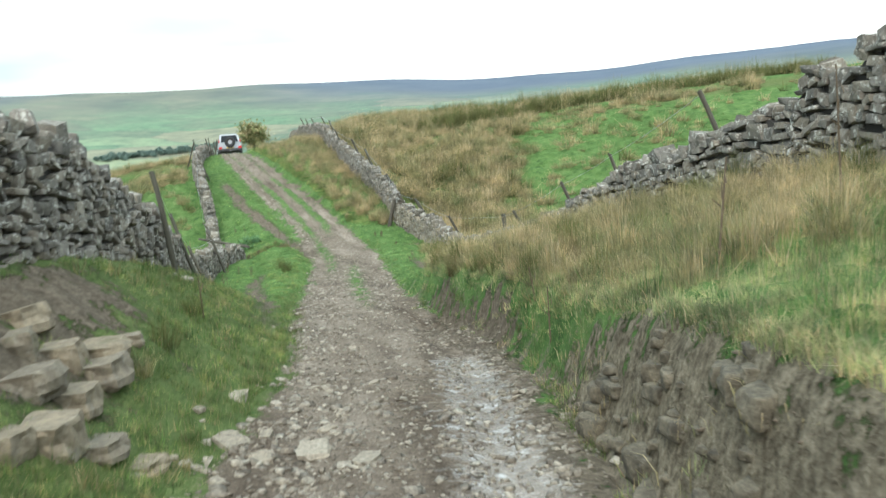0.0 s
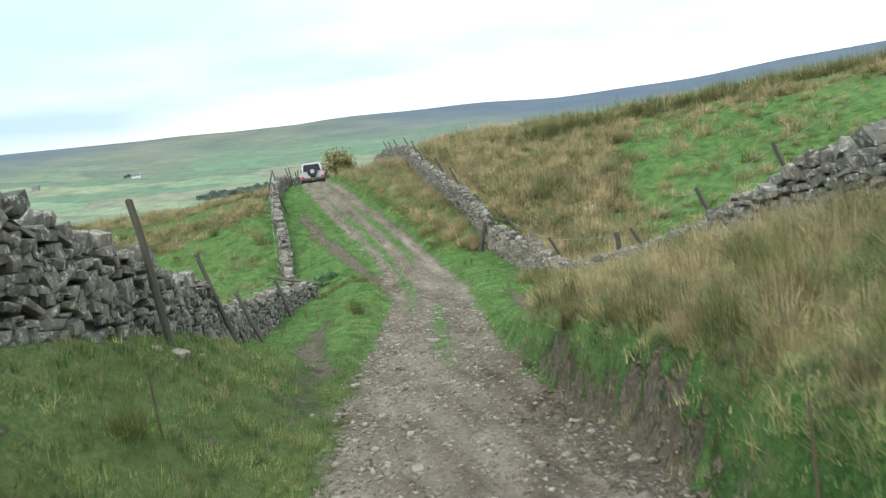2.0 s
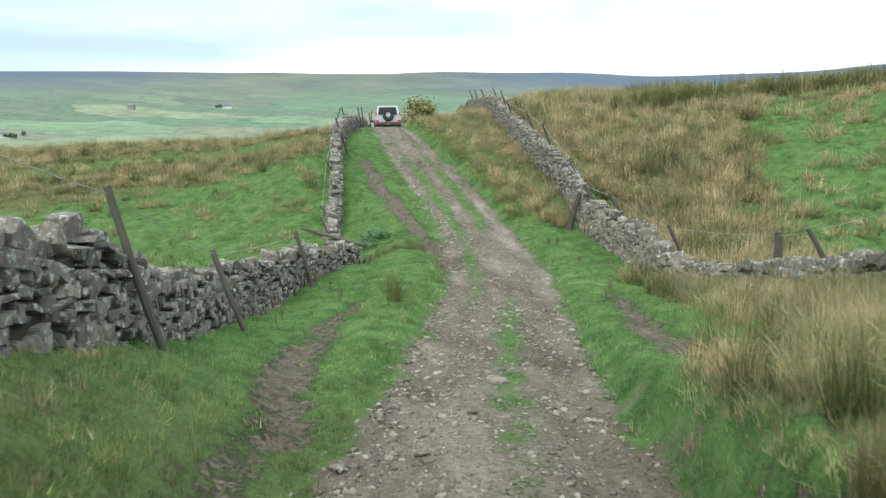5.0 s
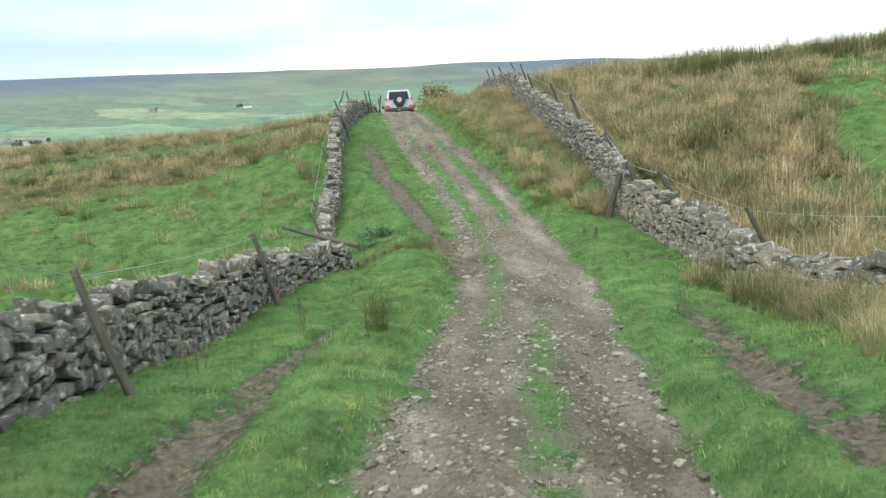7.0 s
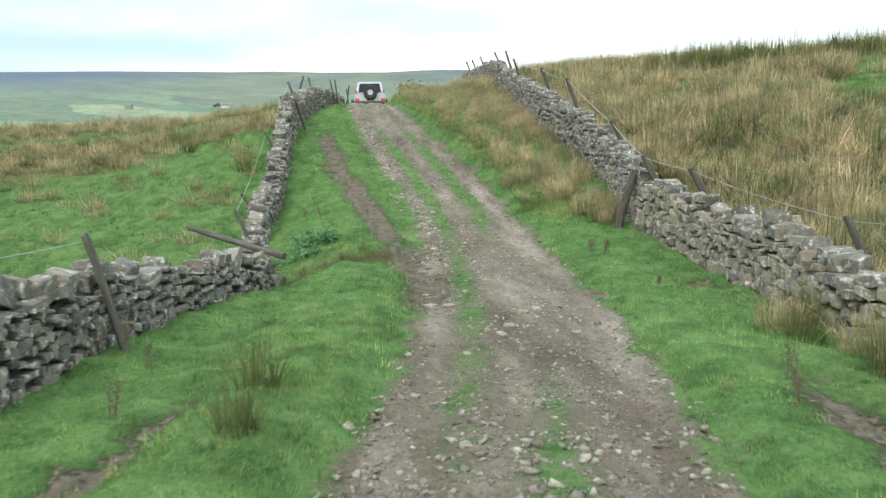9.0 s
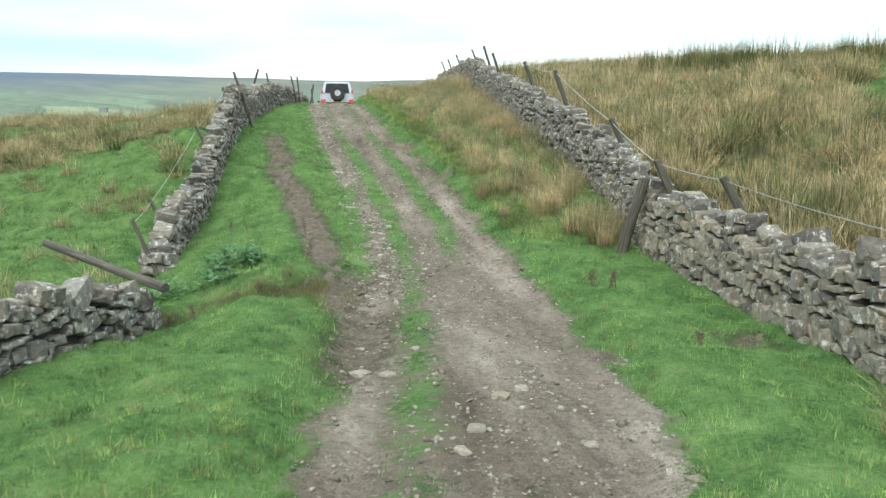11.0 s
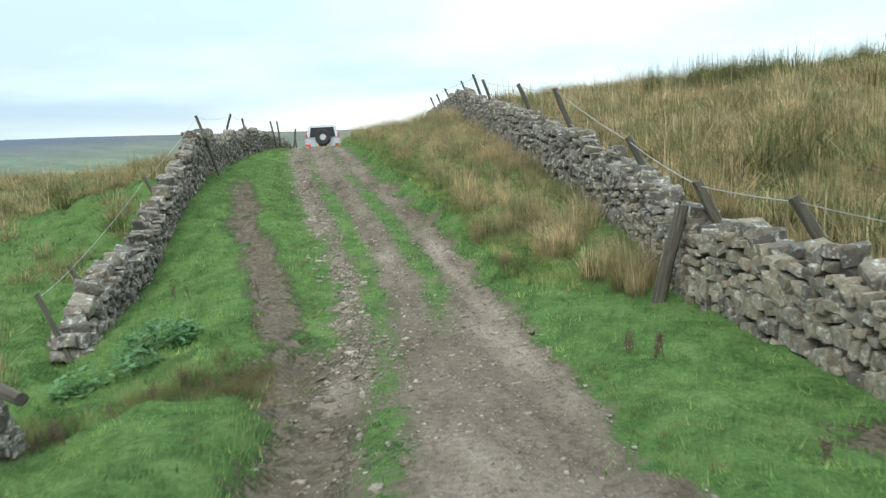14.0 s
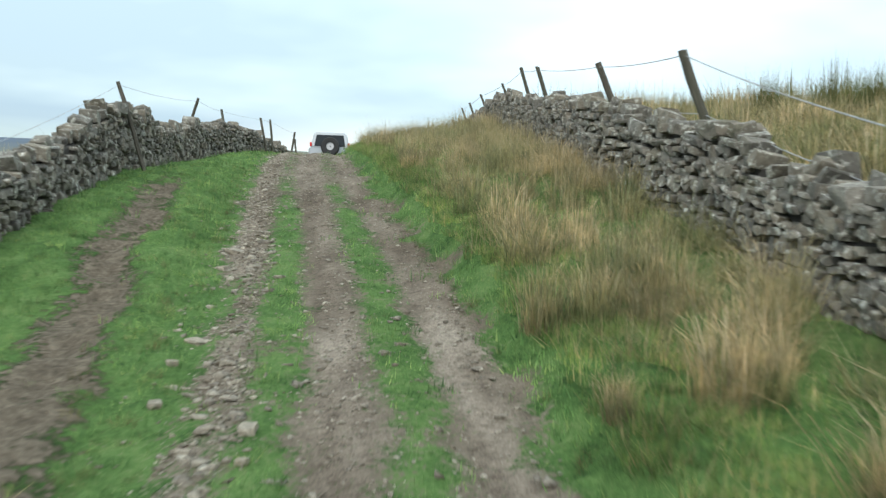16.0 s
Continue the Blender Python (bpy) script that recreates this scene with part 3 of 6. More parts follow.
    z = z + rough * smooth(0, 0.8, np.abs(d) - hw) * np.where((dr > 0) | (dl > 0), 1.6, 0.7)
    r = np.hypot(x + 5, y - 25)
    k = smooth(70, 330, r)
    return z * (1 - k) + far_height(x, y) * k


def axis(fine0, fine1, step, far0, far1, finer=(0, 0)):
    """Grid lines: half steps in the stretch finer, even steps round it, growing steps beyond."""
    mid_ = list(np.arange(fine0, fine1 + 1e-6, step))
    mid_ = sorted(mid_ + [v + step / 2 for v in mid_ if finer[0] < v < finer[1]])
    lo, hi, s = [], [], step
    v = fine0
    while v > far0:
        s *= 1.16
        v -= s
        lo.append(v)
    s, v = step, fine1
    while v < far1:
        s *= 1.16
        v += s
        hi.append(v)
    return np.array(lo[::-1] + mid_ + hi)


def grid_mesh(name, xs, ys, zfun):
    X, Y = np.meshgrid(xs, ys)
    Z = zfun(X, Y)
    co = np.stack([X, Y, Z], -1).reshape(-1, 3)
    nx, ny = len(xs), len(ys)
    i = (np.arange(ny - 1)[:, None] * nx + np.arange(nx - 1)[None]).reshape(-1)
    quads = np.stack([i, i + 1, i + nx + 1, i + nx], 1)
    me = bpy.data.meshes.new(name)
    me.vertices.add(len(co))
    me.vertices.foreach_set("co", co.astype(np.float32).ravel())
    me.loops.add(quads.size)
    me.loops.foreach_set("vertex_index", quads.astype(np.int32).ravel())
    me.polygons.add(len(quads))
    me.polygons.foreach_set("loop_start", (np.arange(len(quads)) * 4).astype(np.int32))
    me.polygons.foreach_set("use_smooth", np.ones(len(quads), bool))
    me.update()
    me.validate()
    return me, X.ravel(), Y.ravel()


def set_attr(me, name, v):
    me.attributes.new(name, "FLOAT", "POINT").data.foreach_set("value", np.asarray(v, np.float32))


def green_patch(x, y):
    """Where the fields are grazed green rather than rushy, 0 to 1."""
    e = x - 0.06 * (y - 42) + 2.0 * bumps(x, y, 3.2, 37) + 1.2 * bumps(x, y, 1.4, 39)
    f = y + 1.2 * bumps(x, y, 6, 38)
    g = 0.45 * bumps(x, y, 14, 31) + 0.85 * smooth(3.2, 5.6, e) * smooth(28, 33, f) * (1 - smooth(51, 54, f)) + 1.1 * np.exp(-((y - 0.27 * x - 55.9) / (1.1 + 0.09 * np.maximum(x, 0))) ** 2) * smooth(-2, 1, x)
    lft = 1.4 * np.exp(-((y - 61.2 - 0.42 * x + 0.5 * bumps(x, y, 3, 40)) / 1.6) ** 2) * smooth(-32, -26, x)
    return np.clip(np.where(x > track_x(np.clip(y, -8, 110)), g, lft), 0, 1)


xs = axis(-17.5, 8.0, 0.13, -3900, 3900, (-2.6, 2.2))
ys = axis(-3.0, 62.0, 0.13, -900, 3900, (1.5, 15))
me, X, Y = grid_mesh("ground", xs, ys, height)
set_attr(me, "bare", bareness(X, Y))
set_attr(me, "soil", soilness(X, Y))
set_attr(me, "clay", np.clip(1.6 * cut_bank(X, Y), 0, 1))
dl, dr = left_x(np.clip(Y, -8, 75)) - X, X - right_x(np.clip(Y, -8, 75))
DRY_R = smooth(0.0, 1.5, dr) * np.clip(0.55 - 0.9 * green_patch(X, Y), 0.03, 1)
DRY_L = smooth(1, 3, dl) * smooth(-1.5, 1.5, Y - 53.2 - 0.4 * X) * np.clip(1 - green_patch(X, Y), 0, 1)
DRY_V = smooth(-2.6, -1.4, dr) * 0.5 * (dr < 0) * (1 - smooth(25, 28, Y) * (1 - smooth(38, 41, Y))) + 0.10 * smooth(0.3, 2, dl) + 0.45 * (1 - smooth(14, 20, Y)) * (dl < 0) * (X < -1)
set_attr(me, "dry", np.clip(DRY_R + DRY_L + DRY_V, 0, 1))
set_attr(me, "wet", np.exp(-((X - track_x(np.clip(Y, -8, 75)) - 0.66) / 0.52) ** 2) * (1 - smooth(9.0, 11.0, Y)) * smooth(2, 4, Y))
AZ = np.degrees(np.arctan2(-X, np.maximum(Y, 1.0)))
# mask for the distance blue painted on the far hilltops
set_attr(me, "blue_haze", smooth(2000, 2600, np.hypot(X, Y) + 260 * bumps(X, Y, 900, 51)) * np.maximum(1 - smooth(6, 14, AZ), smooth(24, 32, AZ)))
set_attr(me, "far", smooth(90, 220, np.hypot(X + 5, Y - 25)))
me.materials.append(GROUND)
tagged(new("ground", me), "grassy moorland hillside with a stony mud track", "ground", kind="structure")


# ---- building blocks ----
def part(name, bm, mat, parent=None, label="", at=None):
    """One mesh object from a bmesh, as a thing or as a part of parent."""
    m = bpy.data.meshes.new(name)
    bm.to_mesh(m)
    bm.free()
    m.materials.append(mat)
    ob = new(name, m)
    if parent is not None:
        ob.parent = parent
    if at is not None:
        ob.matrix_basis = at
    if label:
        ob["label"] = label
    return ob


def joined(name, verts, faces, mat, smooth_=False):
    m = bpy.data.meshes.new(name)
    m.from_pydata(verts, [], faces)
    if smooth_:
        m.polygons.foreach_set("use_smooth", np.ones(len(m.polygons), bool))
    m.materials.append(mat)
    return m


def rough_stone(seed, cuts=0.13, jitter=0.095):
    """A unit stone: a box with chipped edges and uneven faces."""
    r = random.Random(seed)
    bm = bmesh.new()
    # a broken block: knocked-off corners, extra arrises, and one side often slanting
    slant = [r.uniform(-0.14, 0.14) for _ in range(3)]
    for sx in (-1, 1):
        for sy in (-1, 1):
            for sz in (-1, 1):
                for _ in range(2):
                    k = r.uniform(0.72, 1.0)
                    c = Vector((sx * 0.5 * r.uniform(1 - 3 * cuts, 1), sy * 0.5 * r.uniform(1 - 2 * cuts, 1), sz * 0.5 * r.uniform(1 - 3 * cuts, 1)))
                    c = c * (0.5 + 0.5 * k)
                    bm.verts.new(c.lerp(c.normalized() * 0.6, r.uniform(0.0, 0.32)))
    for _ in range(5):
        c = Vector((r.uniform(-1, 1), r.uniform(-1, 1), r.uniform(-1, 1)))
        bm.verts.new(c / max(abs(q) for q in c) * 0.5)
    for v in bm.verts:
        v.co.z += slant[0] * v.co.x
        v.co.x += slant[1] * v.co.z
        v.co.y += slant[2] * v.co.x
    res = bmesh.ops.convex_hull(bm, input=bm.verts[:])
    bmesh.ops.delete(bm, geom=[v for v in bm.verts if not v.link_faces], context="VERTS")
    bmesh.ops.recalc_face_normals(bm, faces=bm.faces[:])
    me_ = bpy.data.meshes.new("stone")
    bm.to_mesh(me_)
    bm.free()
    return me_


def arrays(me_):
    v = np.array([p.co for p in me_.vertices])
    f = [tuple(p.vertices) for p in me_.polygons]
    return v, f


STONES = [rough_stone(k) for k in range(24)]
for s_ in STONES:
    s_.materials.append(STONE)
STONE_ARR = [arrays(s_) for s_ in STONES]
BUFF_STONES = [s_.copy() for s_ in STONES]
for s_ in BUFF_STONES:
    s_.materials[0] = BUFF


class Heap:
    """Collects many placed copies of small meshes into one."""

    def __init__(self):
        self.v, self.f, self.n = [], [], 0

    def add(self, arr, m):
        v, f = arr
        m = np.array(m)
        self.v.append(v @ m[:3, :3].T + m[:3, 3])
        n = self.n
        self.f.extend([tuple(i + n for i in q) for q in f])
        self.n += len(v)

    def mesh(self, name, mat, smooth_=False):
        return joined(name, np.concatenate(self.v).tolist(), self.f, mat, smooth_)


def dry_wall(fx, fz, y0, y1, tall, side, near, label, seed, width=0.54, step=0.75, ragged=False, buff=False, long=1.0, buff_to=-99):
    """A dry stone wall along the curve x = fx(y). side: +1 when its lane face looks to +x. near: the stretch of y whose lane stones are single pieces."""
    r = random.Random(seed)
    yy = np.linspace(y0, y1, int((y1 - y0) * 20))
    xx = fx(yy)
    ss = np.concatenate([[0], np.cumsum(np.hypot(np.diff(xx), np.diff(yy)))])
    gz = np.minimum(height(xx + side * 0.3, yy), height(xx, yy)) - 0.06
    total = ss[-1]

    def at(s):
        y = np.interp(s, ss, yy)
        x = np.interp(s, ss, xx)
        x2, y2 = np.interp(s + 0.15, ss, xx), np.interp(s + 0.15, ss, yy)
        x1, y1_ = np.interp(s - 0.15, ss, xx), np.interp(s - 0.15, ss, yy)
        z1, z2 = np.interp(s - 0.25, ss, gz), np.interp(s + 0.25, ss, gz)
        return x, y, np.interp(s, ss, gz), math.atan2(y2 - y1_, x2 - x1), math.atan2(z2 - z1, 0.5)

    def top(s, y):
        fall = 0.45 + 0.55 * min(1.0, max(s, 0.0) / 1.1) if ragged else 1.0
        return fall * float(tall(y)) * (1 + 0.05 * math.sin(s * 1.7 + seed) + 0.05 * math.sin(s * 4.3 + 2 * seed)) + 0.03 * math.sin(s * 9.1)

    # hearting: a rubble core that fills the wall between its two faces, near-black to paint shade into the gaps
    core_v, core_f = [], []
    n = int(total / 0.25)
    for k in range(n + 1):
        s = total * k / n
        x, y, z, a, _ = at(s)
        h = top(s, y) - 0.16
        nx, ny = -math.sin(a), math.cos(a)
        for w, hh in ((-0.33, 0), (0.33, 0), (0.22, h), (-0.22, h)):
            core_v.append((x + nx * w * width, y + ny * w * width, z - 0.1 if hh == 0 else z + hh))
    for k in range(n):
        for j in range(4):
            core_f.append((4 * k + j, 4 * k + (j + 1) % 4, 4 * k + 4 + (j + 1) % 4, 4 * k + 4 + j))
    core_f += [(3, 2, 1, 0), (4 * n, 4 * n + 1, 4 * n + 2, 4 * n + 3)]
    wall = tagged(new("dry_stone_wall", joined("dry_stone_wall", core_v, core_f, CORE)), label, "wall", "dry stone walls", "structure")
    heap, cope_heap = Heap(), Heap()
    count = 0
    for face in (1, -1):
        sgn = face * side
        z_off = 0.0
        big = 1.0 if face == 1 else 2.2
        while z_off < 1.5:
            h = r.uniform(0.085, 0.20) * big * step * (1.15 if z_off < 0.3 else 0.95)
            s = r.uniform(-0.1, 0.1)
            while s < total:
                ln = (r.uniform(0.11, 0.30) if r.random() < 0.78 else r.uniform(0.30, 0.50)) * big * step * long
                x, y, z, a, slope = at(s + ln / 2)
                t = top(s, y)
                if z_off + h * 0.4 < t - 0.13 and s + ln < total + 0.15:
                    nx, ny = -math.sin(a), math.cos(a)
                    # which way the lane lies from the wall's run
                    if nx * side < 0:
                        nx, ny = -nx, -ny
                    w = width * (0.5 - 0.13 * (z_off + h / 2) / 1.2) - 0.10 + r.uniform(-0.04, 0.03)
                    hh = h * (r.uniform(0.65, 1.15) if r.random() < 0.75 else r.uniform(1.2, 1.65))
                    m = (Matrix.Translation((x + nx * face * w, y + ny * face * w, z + z_off + h / 2 + r.uniform(-0.04, 0.04) + 0.05 * math.sin(s * 1.3 + z_off * 7 + seed)))
                         @ Matrix.Rotation(a + r.uniform(-0.09, 0.09), 4, "Z") @ Matrix.Rotation(-slope * 0.7 + r.gauss(0, 0.17), 4, "Y")
                         @ Matrix.Rotation(r.uniform(-0.09, 0.09), 4, "X") @ Matrix.Diagonal((ln * (1.12 if buff else 1.06), 0.27, hh * (1.14 if buff else 1.07), 1)))
                    k = r.randrange(len(STONES))
                    if face == 1 and near[0] <= y <= near[1] and count < 300:
                        o = new("stone", (BUFF_STONES if buff or y < buff_to else STONES)[k])
                        o.parent, o.matrix_basis = wall, m
                        count += 1
                    else:
                        heap.add(STONE_ARR[k], m)
                s += ln
            z_off += h
    # the wall's ends are closed with through stones
    for s, out_ in ((0.05, -1), (total - 0.05, 1)):
        x, y, z, a, _ = at(s)
        z_off = 0.0
        while z_off < top(s, y) - 0.12:
            h = r.uniform(0.10, 0.2)
            for w in (-0.26 + r.uniform(-0.06, 0.06), 0.02, 0.27 + r.uniform(-0.06, 0.06)):
                m = (Matrix.Translation((x + out_ * math.cos(a) * 0.02 - math.sin(a) * w * width, y + out_ * math.sin(a) * 0.02 + math.cos(a) * w * width, z + z_off + h / 2))
                     @ Matrix.Rotation(a + r.uniform(-0.4, 0.4), 4, "Z") @ Matrix.Rotation(r.uniform(-0.25, 0.25), 4, "Y") @ Matrix.Diagonal((r.uniform(0.22, 0.36), width * r.uniform(0.28, 0.5), h * r.uniform(0.9, 1.4), 1)))
                heap.add(STONE_ARR[r.randrange(len(STONES))], m)
            z_off += h
    # cope: stones set on edge along the top
    s = 0.0
    while s < total - 0.05:
        ln = (r.uniform(0.10, 0.22) if r.random() < 0.8 else r.uniform(0.22, 0.36)) * step
        x, y, z, a, slope = at(s + ln / 2)
        t = top(s, y)
        h = r.uniform(0.11, 0.22) * (1.35 if r.random() < 0.15 else 1)
        if r.random() < 0.22:
            ln, h = r.uniform(0.22, 0.42), r.uniform(0.16, 0.30)
        if r.random() > 0.05:
            m = (Matrix.Translation((x + r.uniform(-0.07, 0.07), y, z + t - 0.15 + h / 2)) @ Matrix.Rotation(a + r.uniform(-0.2, 0.2), 4, "Z")
                 @ Matrix.Rotation(-slope + r.uniform(-0.38, 0.30), 4, "Y") @ Matrix.Rotation(r.uniform(-0.28, 0.28), 4, "X")
                 @ Matrix.Diagonal((ln * 1.1, width * r.uniform(0.4, 0.78), h, 1)))
            cope_heap.add(STONE_ARR[r.randrange(len(STONES))], m)
        s += ln * r.uniform(0.85, 1.0)
    for nm, hp in (("rubble_stones", heap), ("cope_stones", cope_heap)):
        o = tagged(new(nm, hp.mesh(nm, BUFF if buff and hp is heap else STONE)), kind="stuff")
        o.parent = wall
    return wall


# ---- the dry stone walls of the lane ----
left_tall = curve(-8, 1.5, 8, 1.48, 10, 1.34, 12, 1.14, 13.5, 1.0, 15, 0.93, 17.5, 0.99, 20.3, 0.84, 25, 1.0, 28.5, 0.98, 30.3, 0.80, 31.8, 0.58)
dry_wall(left_x, left_z, -2, 21.9, left_tall, 1, (9.5, 16), "weathered grey dry stone wall with an uneven top beside the track", 1, width=0.44, step=0.74, long=1.25)
dry_wall(left_x, left_z, 21.95, 31.75, left_tall, 1, (24, 31.7), "weathered grey dry stone wall broken off at a ditch", 6, width=0.44, step=0.66, long=1.05)
dry_wall(left_x, left_z, 35.6, 72, curve(35, 0.75, 42, 0.82, 45, 1.0, 47, 1.25, 49, 1.2, 50, 0.85, 51.2, 1.02, 75, 0.9), 1, (36, 42), "low grey dry stone wall climbing beside the green verge", 2, width=0.5, step=0.66, ragged=True)
dry_wall(right_x, right_z, -2, 28.0, curve(-8, 1.35, 9.2, 1.35, 10.2, 1.3, 11.2, 0.98, 17, 0.88, 20.4, 0.72, 22.8, 0.66, 28, 0.66), -1, (10, 15), "grey dry stone wall on the bank among dry rushes", 3, step=0.74, long=1.15)
dry_wall(right_x, right_z, 28.1, 36.6, curve(28, 0.75, 31, 0.95, 37, 1.05), -1, (28.5, 36), "pale lichened dry stone wall beside a strip of short grass", 4, step=0.74, buff=True, long=0.85)
dry_wall(right_x, right_z, 36.75, 72, curve(36, 1.0, 42, 1.05, 54, 0.95, 75, 0.9), -1, (37, 43), "grey dry stone wall climbing to the crest behind rushes", 5, width=0.5, step=0.62, buff_to=39.2)


# ---- fence posts and wires ----
def post_mesh(seed, tall, rad):
    r = random.Random(seed)
    bm = bmesh.new()
    rings = []
    for k in range(7):
        z = tall * k / 6
        ring = []
        for j in range(9):
            a = j / 9 * 6.283
            q = rad * (1.08 - 0.16 * k / 6) * (1 + r.uniform(-0.09, 0.09))
            ring.append(bm.verts.new((q * math.cos(a) + 0.012 * math.sin(z * 3 + seed), q * math.sin(a), z + (r.uniform(-0.02, 0.02) if k == 6 else 0))))
        rings.append(ring)
    for a_, b_ in zip(rings, rings[1:]):
        for j in range(9):
            bm.faces.new((a_[j], a_[(j + 1) % 9], b_[(j + 1) % 9], b_[j]))
    bm.faces.new(rings[-1])
    bm.faces.new(rings[0][::-1])
    return bm


def fence_post(x, y, tall, lean_x=0, lean_y=0, rad=0.04, sink=0.15, z=None, label="leaning weathered wooden fence post beside the wall"):
    g = float(height(x, y)) if z is None else z
    seed = int(abs(x * 97 + y * 31))
    o = part("fence_post", post_mesh(seed, tall + sink, rad), WOOD, at=pose(x, y, g - sink, lean_y, lean_x, 0))
    tagged(o, label, "post", "fence posts along the lane")
    m = o.matrix_basis
    return m @ Vector((0, 0, tall + sink - 0.06)), m @ Vector((0, 0, tall * 0.6 + sink))


def post_under(x, y, z, lean, rad=0.045):
    """A fence post whose top is at (x, y, z), leaning in x by that many degrees."""
    bx = x
    for _ in range(6):
        bx = x - (z - float(height(bx, y))) * math.tan(radians(lean))
    return fence_post(bx, y, (z - float(height(bx, y))) / math.cos(radians(lean)), lean, 0, rad)


def wire(points, rad=0.004, label="thin sagging galvanised fence wire between the posts"):
    cu = bpy.data.curves.new("fence_wire", "CURVE")
    cu.dimensions, cu.bevel_depth, cu.bevel_resolution = "3D", rad, 1
    sp = cu.splines.new("POLY")
    pts = []
    for a_, b_ in zip(points, points[1:]):
        a_, b_ = Vector(a_), Vector(b_)
        for k in range(8):
            t = k / 8
            p = a_.lerp(b_, t)
            p.z -= 0.16 * t * (1 - t) * (b_ - a_).length / 4
            pts.append(p)
    pts.append(Vector(points[-1]))
    sp.points.add(len(pts) - 1)
    for q, p in zip(sp.points, pts):
        q.co = (*p, 1)
    cu.materials.append(WIRE)
    return tagged(new("fence_wire", cu), label, "wire", "fence wires along the lane")


left_posts = [(-4.1, 12.97, 1.66, -7.5, 0), (-5.08, 17.6, 1.66, -17, 0), (-5.9, 21.2, 1.22, -20.7, 0), (-6.92, 26.7, 1.17, -17, 0)]
tops_a = [fence_post(x, y, h, lx_, ly_, 0.042) for x, y, h, lx_, ly_ in left_posts]
wire([p[0] for p in tops_a])
tops_b = [fence_post(-9.41, 35.5, 0.95, -26, 0, 0.036), fence_post(-9.79, 36.95, 1.0, -30, 0, 0.038), fence_post(-11.3, 42.0, 1.1, -29, 0, 0.036)]
tops_b += [post_under(-13.22, 47.45, 1.13, -19, 0.04), post_under(-15.31, 54.36, 1.72, 20, 0.04), post_under(-16.3, 57.9, 1.85, -14, 0.04)]
left_up = [(60.6, 1.35, -10, 0), (61.6, 1.35, -8, 0), (64, 1.1, 10, 0), (66, 1.1, -6, 0)]
tops_b += [fence_post(float(left_x(y)) + 0.40, y, h, lx_, ly_) for y, h, lx_, ly_ in left_up]
wire([p[0] for p in tops_b])
right_up = [(61.5, 1.5, -20, 0), (64, 1.5, -22, 0), (66.5, 1.5, -20, 0)]
right_tops = [(-0.94, 34.7, -1.2, -27, 0.062), (-1.7, 36.14, -1.03, -27, 0.066), (-2.31, 39.28, -0.39, -26, 0.06), (-3.52, 42.9, 0.78, -20, 0.055), (-4.51, 46.62, 1.28, -20, 0.052), (-5.82, 50.4, 1.86, -19, 0.045), (-6.54, 54.04, 2.45, -17, 0.045), (-7.66, 59.1, 2.83, -20, 0.042)]
tops_d = [post_under(*p) for p in right_tops]
tops_d += [fence_post(float(right_x(y)) + 0.42, y, h, lx_, ly_) for y, h, lx_, ly_ in right_up]
wire([p[0] for p in tops_d], 0.006)
wire([p[1] for p in tops_d], 0.005)
right_low = [(12.9, 1.65, -22, 0), (17.6, 1.35, -18, 0)]
tops_e = [fence_post(float(right_x(y)) + 0.55, y, h, lx_, ly_) for y, h, lx_, ly_ in right_low]
tops_e += [post_under(3.12, 21.2, 0.07, -22), post_under(2.2, 24.7, -0.93, -27), post_under(1.93, 26.15, -1.19, -3, 0.075), post_under(0.35, 29.8, -1.5, -24)]
wire([p[0] for p in tops_e] + [tops_d[0][0]])
fence_post(-2.25, 36.15, 1.15, 14, 0, 0.08, label="stout dark gatepost leaning against the wall end")
# a pole laid across the wall's broken end
rail = part("wooden_rail", post_mesh(77, 2.36, 0.05), WOOD, at=look((-7.26, 31.56, -2.35), (-9.36, 32.57, -2.04)) @ pose(0, 0, 0, 180, 0, 0))
tagged(rail, "grey wooden pole lying across the broken wall end", "rail")


# ---- plants ----
def blade_clump(seed, n, tall, spread, width, flop=0.5, simple=False):
    """A tuft of tapered blades, bent in two pieces or straight: vertices and triangles."""
    r = random.Random(seed)
    v, f = [], []
    for _ in range(n):
        a, q = r.uniform(0, 6.283), spread * math.sqrt(r.random())
        bx, by = q * math.cos(a) * 0.45, q * math.sin(a) * 0.45
        h = tall * r.uniform(0.5, 1.05) * (1.1 - 0.5 * (q / spread) ** 2)
        out_ = flop * r.random() ** 1.7 * h
        a2 = a + r.gauss(0, 1.3)
        ox, oy = math.cos(a2) * out_, math.sin(a2) * out_
        wa = r.uniform(0, 6.283)
        wx, wy = math.cos(wa) * width * 0.5, math.sin(wa) * width * 0.5
        i = len(v)
        drop = out_ * r.uniform(0, 0.5)
        if simple:
            v += [(bx - wx, by - wy, -0.03), (bx + wx, by + wy, -0.03), (bx + ox, by + oy, h - drop)]
            f += [(i, i + 1, i + 2)]
            continue
        v += [(bx - wx, by - wy, -0.03), (bx + wx, by + wy, -0.03),
              (bx + ox * 0.35 + wx * 0.8, by + oy * 0.35 + wy * 0.8, h * 0.58), (bx + ox * 0.35 - wx * 0.8, by + oy * 0.35 - wy * 0.8, h * 0.58),
              (bx + ox, by + oy, h - drop)]
        f += [(i, i + 1, i + 2), (i, i + 2, i + 3), (i + 3, i + 2, i + 4)]
    return np.array(v), np.array(f)


